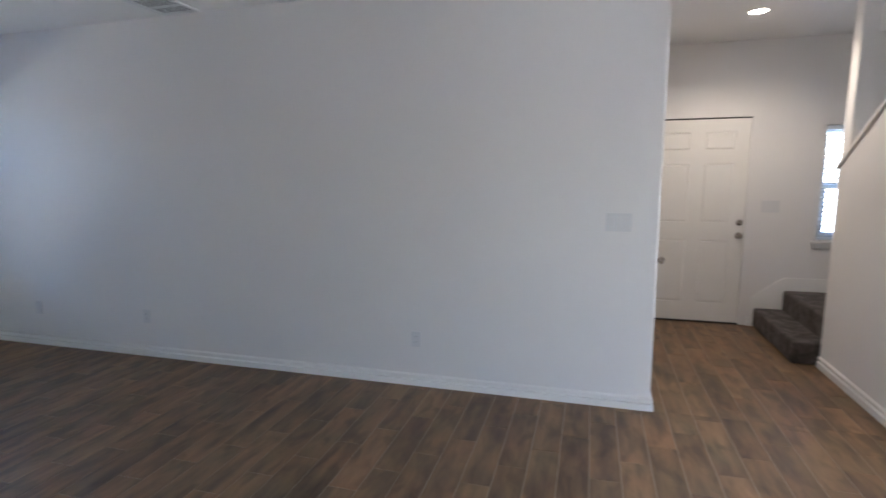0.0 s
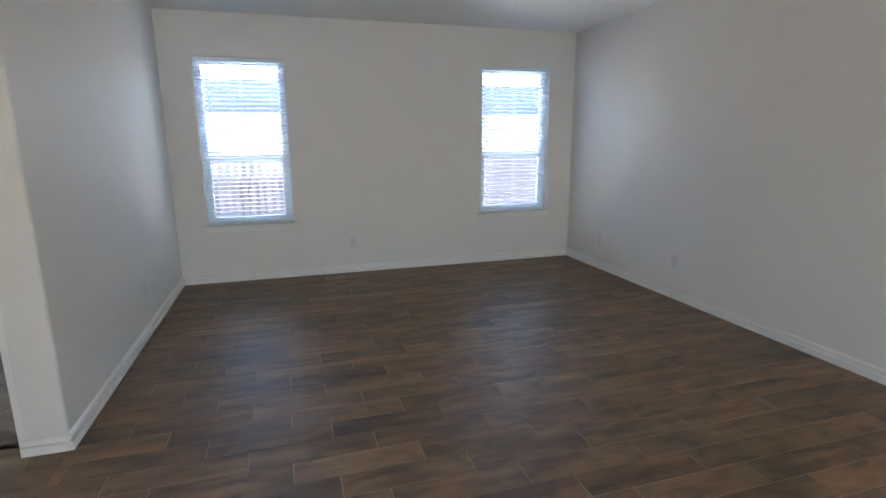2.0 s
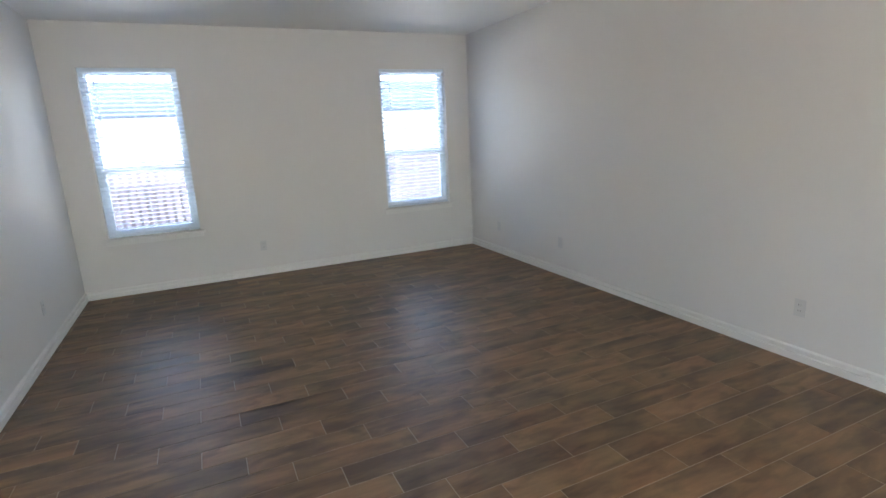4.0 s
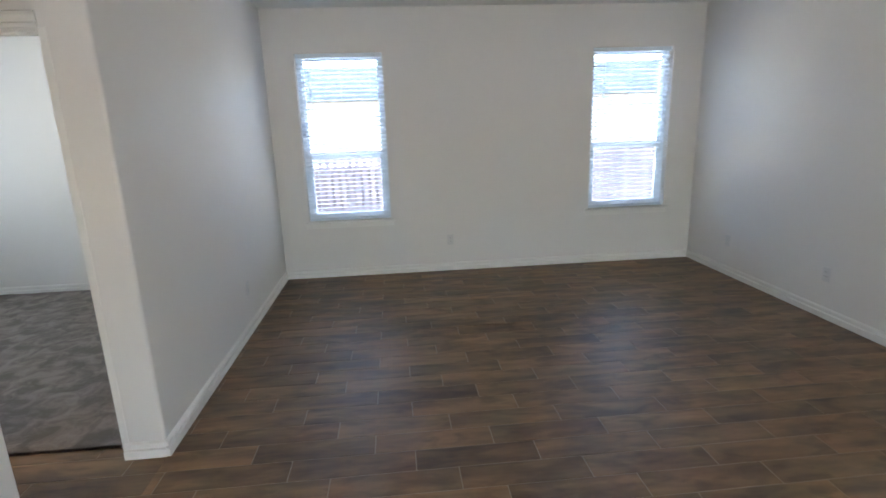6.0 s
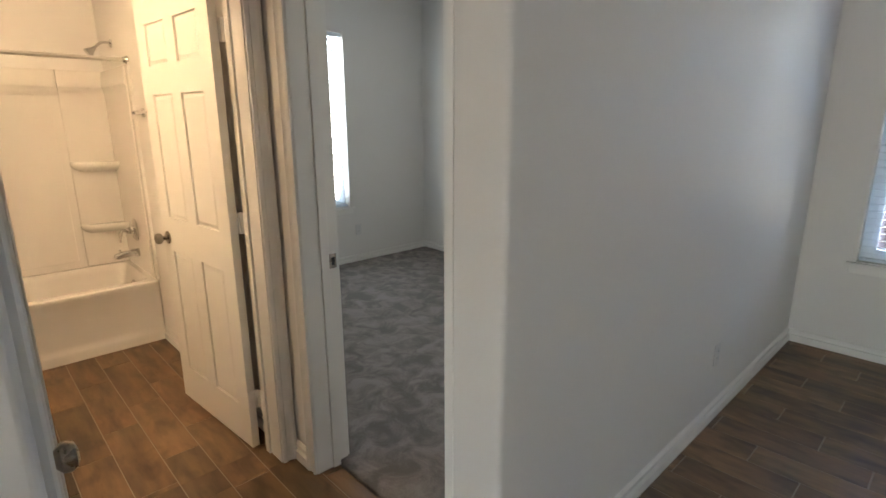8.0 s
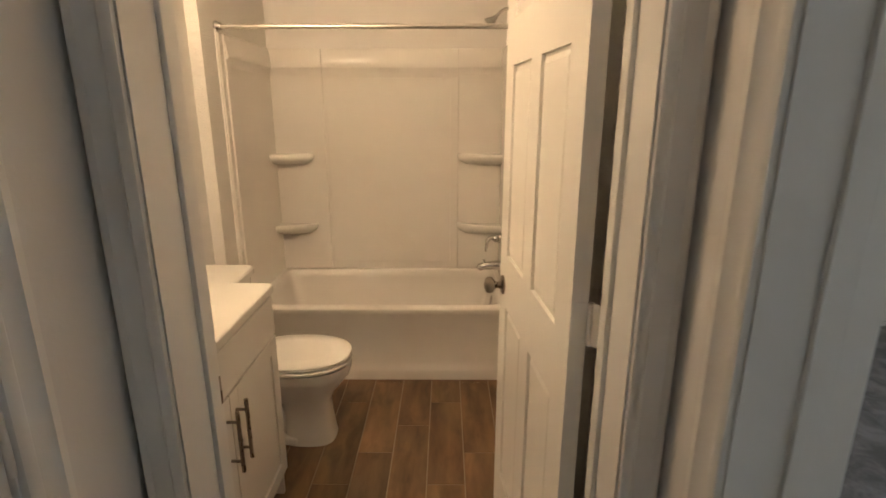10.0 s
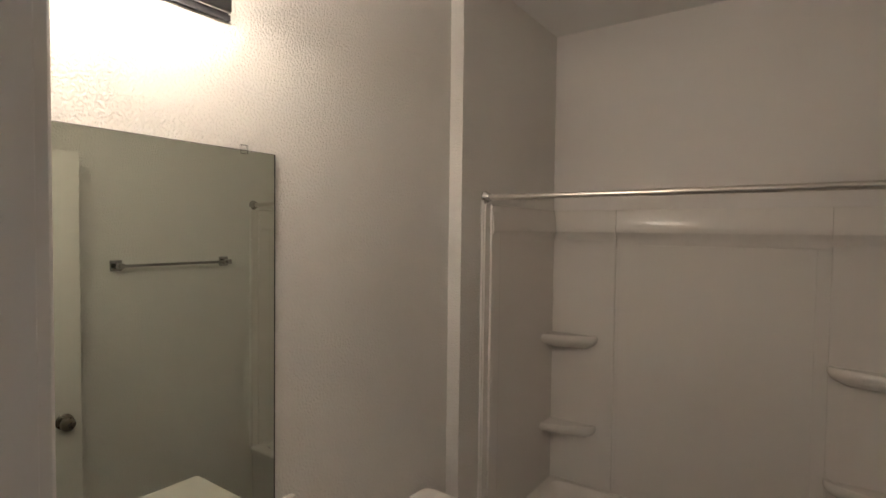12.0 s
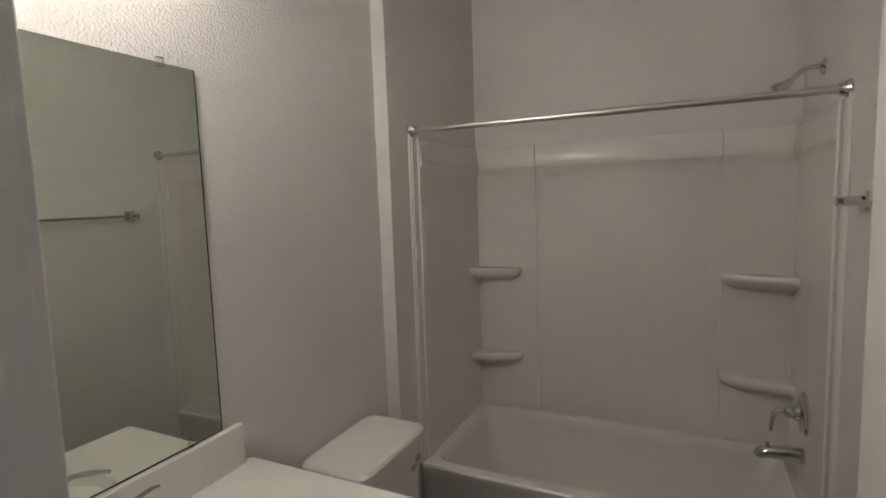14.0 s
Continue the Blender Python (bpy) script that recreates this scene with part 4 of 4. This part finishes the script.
cut = lambda loop: [Vector((min(p.x, 4.312), p.y, p.z)) for p in loop]
part("seat", loft(bmesh.new(), [cut(ring(4.142, TYC, z, a - 0.008, b - 0.005, 2.3)) for z, a, b in ((0.386, 0.234, 0.168), (0.391, 0.236, 0.170), (0.394, 0.252, 0.184), (0.404, 0.252, 0.184), (0.408, 0.244, 0.177))], True, True), PORCELAIN, to, "white toilet seat")
part("lid", loft(bmesh.new(), [cut(ring(4.142, TYC, z, a - 0.008, b - 0.005, 2.3)) for z, a, b in ((0.408, 0.232, 0.166), (0.4125, 0.234, 0.168), (0.4155, 0.248, 0.181), (0.426, 0.248, 0.181), (0.432, 0.238, 0.171), (0.435, 0.16, 0.11))], True, True), PORCELAIN, to, "closed white toilet lid")
for y in (TYC - 0.07, TYC + 0.07):
    part("seat_hinge", boxes((4.314, 4.356, y - 0.02, y + 0.02, 0.386, 0.425), bevel=0.006), PORCELAIN, to)
    part("bolt_cap", lathe(bmesh.new(), [(0.016, 0), (0.016, 0.012), (0.010, 0.022), (0, 0.024)], along((4.27, TYC + (0.080 if y > TYC else -0.080), 0.040), (0, 0, 1)), 14), PORCELAIN, to)
part("pedestal", boxes((4.17, 4.56, TYC - 0.066, TYC + 0.066, 0.035, 0.37), bevel=0.03), PORCELAIN, to)
part("foot", boxes((4.14, 4.40, TYC - 0.098, TYC + 0.098, 0.0, 0.042), bevel=0.012), PORCELAIN, to)
tank = bmesh.new()
loft(tank, [ring(4.505, TYC, 0.37, 0.105, 0.170, 9), ring(4.505, TYC, 0.40, 0.112, 0.180, 9), ring(4.50, TYC, 0.735, 0.118, 0.190, 9)], True, True)
part("tank", tank, PORCELAIN, to)
part("tank_lid", loft(bmesh.new(), [ring(4.495, TYC, 0.735, 0.120, 0.194, 9), ring(4.495, TYC, 0.742, 0.128, 0.203, 9), ring(4.495, TYC, 0.765, 0.128, 0.203, 9), ring(4.495, TYC, 0.774, 0.120, 0.195, 9)], True, True), PORCELAIN, to, "white tank lid")
fl = bmesh.new()
lathe(fl, [(0, 0), (0.014, 0), (0.014, 0.008), (0, 0.012)], along((4.384, TYC - 0.14, 0.675), (-1, 0, 0)), 16)
tube(fl, [(4.372, TYC - 0.14, 0.675), (4.366, TYC - 0.11, 0.672), (4.366, TYC - 0.07, 0.668)], [0.006, 0.006, 0.008], 10)
part("flush_lever", fl, CHROME, to, "chrome flush lever")

# ---- vanity ----
VY0, VY1, VF, CT = -6.735, BY1 - 0.004, 4.118, 0.880
va = thing("vanity_cabinet", ((VF + BE) / 2, (VY0 + VY1) / 2, 0), "white shaker vanity cabinet with two doors and bar pulls", "cabinet")
part("body", boxes((VF, BE - 0.003, VY0, VY1, 0.10, CT - 0.033), (VF + 0.065, BE - 0.003, VY0, VY1, 0.0, 0.10), (VF, VF + 0.065, VY0, VY0 + 0.018, 0.0, 0.10)), CABINET, va)


def shaker(parent, name, y0, y1, z0, z1, rail):
    x = VF
    d = part(name, boxes((x - 0.019, x - 0.001, y0, y0 + rail, z0, z1), (x - 0.019, x - 0.001, y1 - rail, y1, z0, z1), (x - 0.019, x - 0.001, y0 + rail, y1 - rail, z0, z0 + rail), (x - 0.019, x - 0.001, y0 + rail, y1 - rail, z1 - rail, z1), bevel=0.0015), CABINET, parent)
    part("panel", boxes((x - 0.012, x - 0.002, y0 + rail - 0.001, y1 - rail + 0.001, z0 + rail - 0.001, z1 - rail + 0.001)), CABINET, d)
    return d


part("drawer_front", boxes((VF - 0.019, VF - 0.001, VY0 + 0.004, VY1 - 0.004, 0.692, CT - 0.044), bevel=0.0025), CABINET, va)
vm = -6.312
for y0, y1, py in ((VY0 + 0.004, vm - 0.002, vm - 0.033), (vm + 0.002, VY1 - 0.004, vm + 0.033)):
    d = shaker(va, "door", y0, y1, 0.115, 0.684, 0.056)
    h = tube(bmesh.new(), [(VF - 0.052, py, 0.455), (VF - 0.052, py, 0.655)], 0.006, 14)
    for z in (0.490, 0.620):
        tube(h, [(VF - 0.019, py, z), (VF - 0.052, py, z)], 0.0045, 10)
    part("handle", h, NICKEL, d, "brushed nickel bar pull")

ct = thing("countertop", (4.36, vm, CT), "white cultured marble vanity top with an oval basin", "countertop")
c0, c1, d0, d1 = 4.092, BE - 0.003, VY0 - 0.008, VY1 + 0.002
ccx, ccy, chx, chy = (c0 + c1) / 2, (d0 + d1) / 2, (c1 - c0) / 2, (d1 - d0) / 2
SX, SY = 4.335, vm - 0.005
top = loft(bmesh.new(), [ring(ccx, ccy, CT - 0.030, chx, chy, 60, 96), ring(ccx, ccy, CT - 0.004, chx, chy, 60, 96), ring(ccx, ccy, CT, chx - 0.004, chy - 0.004, 60, 96),
                         ring(SX, SY, CT, 0.154, 0.202, 2.2, 96), ring(SX, SY, CT - 0.003, 0.151, 0.199, 2.2, 96)], False, False)
part("counter", top, COUNTER, ct)
bowl = loft(bmesh.new(), [ring(SX, SY, CT - 0.003, 0.151, 0.199, 2.2, 96), ring(SX, SY, CT - 0.035, 0.142, 0.189, 2.2, 96), ring(SX, SY, CT - 0.080, 0.125, 0.170, 2.2, 96), ring(SX, SY, CT - 0.118, 0.090, 0.128, 2.1, 96), ring(SX, SY, CT - 0.136, 0.05, 0.07, 2, 96), ring(SX, SY, CT - 0.140, 0.02, 0.022, 2, 96)], False, True)
part("basin", bowl, BASIN, ct, "glossy oval sink basin, greyed for the shade inside")
part("backsplash", boxes((BE - 0.022, BE - 0.001, d0 + 0.032, d1, CT - 0.001, CT + 0.112), bevel=0.003), COUNTER, ct)
part("drain", lathe(bmesh.new(), [(0, 0.006), (0.020, 0.005), (0.022, 0.001), (0.022, -0.004)], along((SX, SY, CT - 0.140), (0, 0, 1))), CHROME, ct, "chrome drain")

fa = thing("sink_faucet", (4.510, SY, CT), "chrome single-lever basin faucet", "faucet")
part("base", boxes((4.484, 4.538, SY - 0.075, SY + 0.075, CT, CT + 0.012), bevel=0.005), CHROME, fa)
part("body", lathe(bmesh.new(), [(0.026, 0.010), (0.021, 0.030), (0.019, 0.080), (0.021, 0.106), (0.018, 0.122), (0.010, 0.132), (0, 0.134)], along((4.510, SY, CT), (0, 0, 1))), CHROME, fa)
part("spout", tube(bmesh.new(), [(4.505, SY, CT + 0.060), (4.465, SY, CT + 0.080), (4.420, SY, CT + 0.077), (4.396, SY, CT + 0.056)], [0.015, 0.013, 0.012, 0.011], 14), CHROME, fa)
part("lever", tube(bmesh.new(), [(4.510, SY - 0.004, CT + 0.122), (4.518, SY - 0.030, CT + 0.123), (4.532, SY - 0.064, CT + 0.118), (4.545, SY - 0.094, CT + 0.108)], [0.009, 0.006, 0.0065, 0.005], 12), CHROME, fa)

mi = thing("wall_mirror", (BE, -6.28, 1.02), "frameless plate mirror held by small clear clips", "mirror")
part("glass", boxes((BE - 0.007, BE - 0.001, -6.650, BY1 - 0.03, 0.997, 1.913)), MIRROR, mi)
part("edge", boxes((BE - 0.008, BE - 0.001, -6.6525, -6.650, 0.9945, 1.914), (BE - 0.008, BE - 0.001, -6.650, BY1 - 0.03, 0.9945, 0.997), (BE - 0.0075, BE - 0.001, -6.650, BY1 - 0.03, 1.913, 1.9142)), SLOT, mi, "thin dark edge of the mirror glass")
for y, z in ((-6.562, 1.913), (-6.05, 1.913), (-6.56, 1.002), (-6.05, 1.002)):
    part("clip", boxes((BE - 0.011, BE - 0.0005, y - 0.009, y + 0.009, z - 0.008, z + 0.014), bevel=0.002), PANE, mi, "clear plastic mirror clip")

vl = thing("vanity_light", (BE, -6.19, 2.27), "black mirrored vanity light bar with clear globe bulbs", "light")
pl = boxes((BE - 0.024, BE - 0.001, -6.520, BY1 - 0.022, 2.226, 2.340), bevel=0.006)
part("back_plate", pl, BLACK, vl)
part("lower_flange", boxes((BE - 0.012, BE - 0.001, -6.522, BY1 - 0.020, 2.212, 2.226)), SOCKET, vl)
for y in (-6.425, -6.268, -6.111, -5.954):
    z = 2.277
    part("socket", lathe(bmesh.new(), [(0.026, 0.022), (0.026, 0.040), (0.020, 0.044), (0.020, 0.080), (0.018, 0.084), (0, 0.084)], along((BE, y, z), (-1, 0, 0))), SOCKET, vl, "black lamp socket")
    prof = [(0.013, 0.080), (0.014, 0.090), (0.022, 0.100)]
    for k in range(1, 13):
        a = math.radians(-50 + 140 * k / 12)
        prof.append((0.0455 * math.cos(a), 0.143 + 0.0455 * math.sin(a)))
    prof[-1] = (0, 0.1885)
    bulb = part("bulb", lathe(bmesh.new(), prof, along((BE, y, z), (-1, 0, 0)), 32), BULB, vl, "clear glass globe bulb, lit")
    bulb.visible_shadow = False
    part("collar", lathe(bmesh.new(), [(0, 0.084), (0.012, 0.084), (0.013, 0.094), (0.008, 0.112), (0, 0.114)], along((BE, y, z), (-1, 0, 0)), 16), PORCELAIN, bulb)
    fi = bmesh.new()
    for k in range(6):
        a = math.radians(30 + 60 * k)
        tube(fi, [(BE - 0.118, y + 0.006 * math.cos(a), z + 0.006 * math.sin(a)), (BE - 0.155, y + 0.021 * math.cos(a), z + 0.021 * math.sin(a))], 0.0036, 8)
    part("filament", fi, FILAMENT, bulb, "glowing filament")
    lamp("bulb_lamp", (BE - 0.178, y, z), BULB_POWER, WARM, 0.02)

# ---- outside ----
setting("ground", boxes((-300, 300, -300, 300, -0.75, -0.45)), BOUNCE_GROUND, "unseen pale ground that bounces light into the rooms", "ground")
FX, FZ = -5.4, 1.07
fence = thing("fence", (FX, -3, -0.45), "brown picket fence with narrow gaps, darkened and hazed blue", "fence")
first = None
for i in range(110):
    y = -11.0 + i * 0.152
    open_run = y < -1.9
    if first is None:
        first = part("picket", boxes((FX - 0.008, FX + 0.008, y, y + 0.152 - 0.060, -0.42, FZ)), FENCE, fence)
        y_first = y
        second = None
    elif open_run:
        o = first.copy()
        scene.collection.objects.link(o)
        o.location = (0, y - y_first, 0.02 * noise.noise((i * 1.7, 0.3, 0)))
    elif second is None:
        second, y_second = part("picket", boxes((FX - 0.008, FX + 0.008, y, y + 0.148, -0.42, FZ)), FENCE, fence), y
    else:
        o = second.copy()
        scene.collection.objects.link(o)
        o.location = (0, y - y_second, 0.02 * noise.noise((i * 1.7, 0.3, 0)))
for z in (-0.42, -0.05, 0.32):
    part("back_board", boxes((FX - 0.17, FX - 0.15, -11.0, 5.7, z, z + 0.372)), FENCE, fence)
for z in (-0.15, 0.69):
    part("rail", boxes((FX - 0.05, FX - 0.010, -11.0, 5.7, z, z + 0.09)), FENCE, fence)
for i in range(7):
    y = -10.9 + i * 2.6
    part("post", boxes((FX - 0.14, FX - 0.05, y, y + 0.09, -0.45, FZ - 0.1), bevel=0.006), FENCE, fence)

NXH = -24.0
house = thing("neighbour_house", (NXH - 5, -4, -0.45), "pale single-storey house with a grey shingle roof, colours darkened and hazed", "house")
part("wall", boxes((NXH - 10, NXH, -22, 14, -0.45, 2.90)), STUCCO, house)
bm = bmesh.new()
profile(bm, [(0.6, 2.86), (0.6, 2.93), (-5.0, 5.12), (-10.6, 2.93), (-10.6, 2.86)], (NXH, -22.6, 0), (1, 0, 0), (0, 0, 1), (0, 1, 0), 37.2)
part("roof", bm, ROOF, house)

tree = thing("tree", (-9.5, 2.6, -0.45), "thin bare sapling beyond the fence", "tree")
trunk = tube(bmesh.new(), [(-9.5, 2.6, -0.45), (-9.48, 2.62, 0.6), (-9.52, 2.60, 1.75)], [0.03, 0.022, 0.006], 8)
rng = random.Random(4)
for k in range(16):
    z = 0.7 + 0.055 * k
    a = rng.uniform(0, 6.28)
    ln = rng.uniform(0.15, 0.42)
    tube(trunk, [(-9.5, 2.6, z), (-9.5 + 0.5 * ln * math.cos(a), 2.6 + 0.5 * ln * math.sin(a), z + 0.3 * ln), (-9.5 + ln * math.cos(a), 2.6 + ln * math.sin(a), z + 0.8 * ln)], [0.010, 0.007, 0.003], 5)
part("trunk", trunk, BARK, tree)
crown = bmesh.new()
for k in range(160):
    a, r, z = rng.uniform(0, 6.28), rng.uniform(0.03, 0.42), rng.uniform(1.0, 1.85)
    c = Vector((-9.5 + r * math.cos(a), 2.6 + r * math.sin(a), z))
    d = Vector((rng.uniform(-1, 1), rng.uniform(-1, 1), rng.uniform(-1, 1))).normalized() * 0.035
    e = d.cross(Vector((0.3, 0.8, 0.5))).normalized() * 0.014
    vs = [crown.verts.new(c + v) for v in (-d, e, d, -e)]
    crown.faces.new(vs)
part("crown", crown, LEAF, tree)

# ---- floor planks ----
PITCH, LONG, JOINT, X_PHASE = 0.1575, 0.610, 0.0042, 3.394
MESHES = {}


def plank_mesh(w, l):
    key = (round(w, 4), round(l, 4))
    if key not in MESHES:
        bm = bmesh.new()
        c = 0.0007
        loft(bm, [[Vector(p) for p in ((0, 0, -0.003), (w, 0, -0.003), (w, l, -0.003), (0, l, -0.003))],
                  [Vector(p) for p in ((0, 0, -c), (w, 0, -c), (w, l, -c), (0, l, -c))],
                  [Vector(p) for p in ((c, c, 0), (w - c, c, 0), (w - c, l - c, 0), (c, l - c, 0))]], False, True)
        for fc in bm.faces:
            fc.smooth = False
        bmesh.ops.recalc_face_normals(bm, faces=bm.faces)
        me = bpy.data.meshes.new("plank")
        bm.to_mesh(me)
        bm.free()
        me.materials.append(PLANK)
        MESHES[key] = me
    return MESHES[key]


def planks(x0, x1, y0, y1):
    """Planks of the common grid, cut to a rectangle."""
    out = []
    for i in range(math.floor((x0 - X_PHASE) / PITCH), math.ceil((x1 - X_PHASE) / PITCH)):
        px = X_PHASE + i * PITCH
        off = -7.383 + (i % 3) * LONG / 3
        for j in range(math.floor((y0 - off) / LONG), math.ceil((y1 - off) / LONG)):
            py = off + j * LONG
            a, b = max(px + JOINT / 2, x0), min(px + PITCH - JOINT / 2, x1)
            c, d = max(py + JOINT / 2, y0), min(py + LONG - JOINT / 2, y1)
            if b - a > 0.008 and d - c > 0.008:
                out.append((a, b, c, d))
    return out


def lay(parent, rows):
    for a, b, c, d in rows:
        o = new("plank", plank_mesh(b - a, d - c))
        o.location = (a, c, 0)
        o.parent = parent


rows = planks(0.0, 9.6, SOUTH, 0.0) + planks(NX, HE, 0.0, HN) + planks(CX, VX, BY0, SOUTH) + planks(CX - 0.10, CX, BD1, BD0)
rows.sort(key=lambda r: math.hypot((r[0] + r[1]) / 2 - 4.0, ((r[2] + r[3]) / 2 + 3.6) * 1.1))
lay(floor, rows[:300])
verts, faces = [], []
for a, b, c, d in rows[300:]:
    k = len(verts)
    verts += [(a, c, -0.003), (b, c, -0.003), (b, d, -0.003), (a, d, -0.003), (a + 0.0007, c + 0.0007, 0), (b - 0.0007, c + 0.0007, 0), (b - 0.0007, d - 0.0007, 0), (a + 0.0007, d - 0.0007, 0)]
    faces += [(k + 4, k + 5, k + 6, k + 7)] + [(k + q, k + (q + 1) % 4, k + 4 + (q + 1) % 4, k + 4 + q) for q in range(4)]
me = bpy.data.meshes.new("planks")
me.from_pydata(verts, [], faces)
me.materials.append(PLANK)
rest = new("far_planks", me)
rest.parent = floor
tagged(rest, kind="stuff")
lay(bath_floor, planks(BW, BE, -7.66, BY1) + planks(DX0, DX1, BY1, BY0))
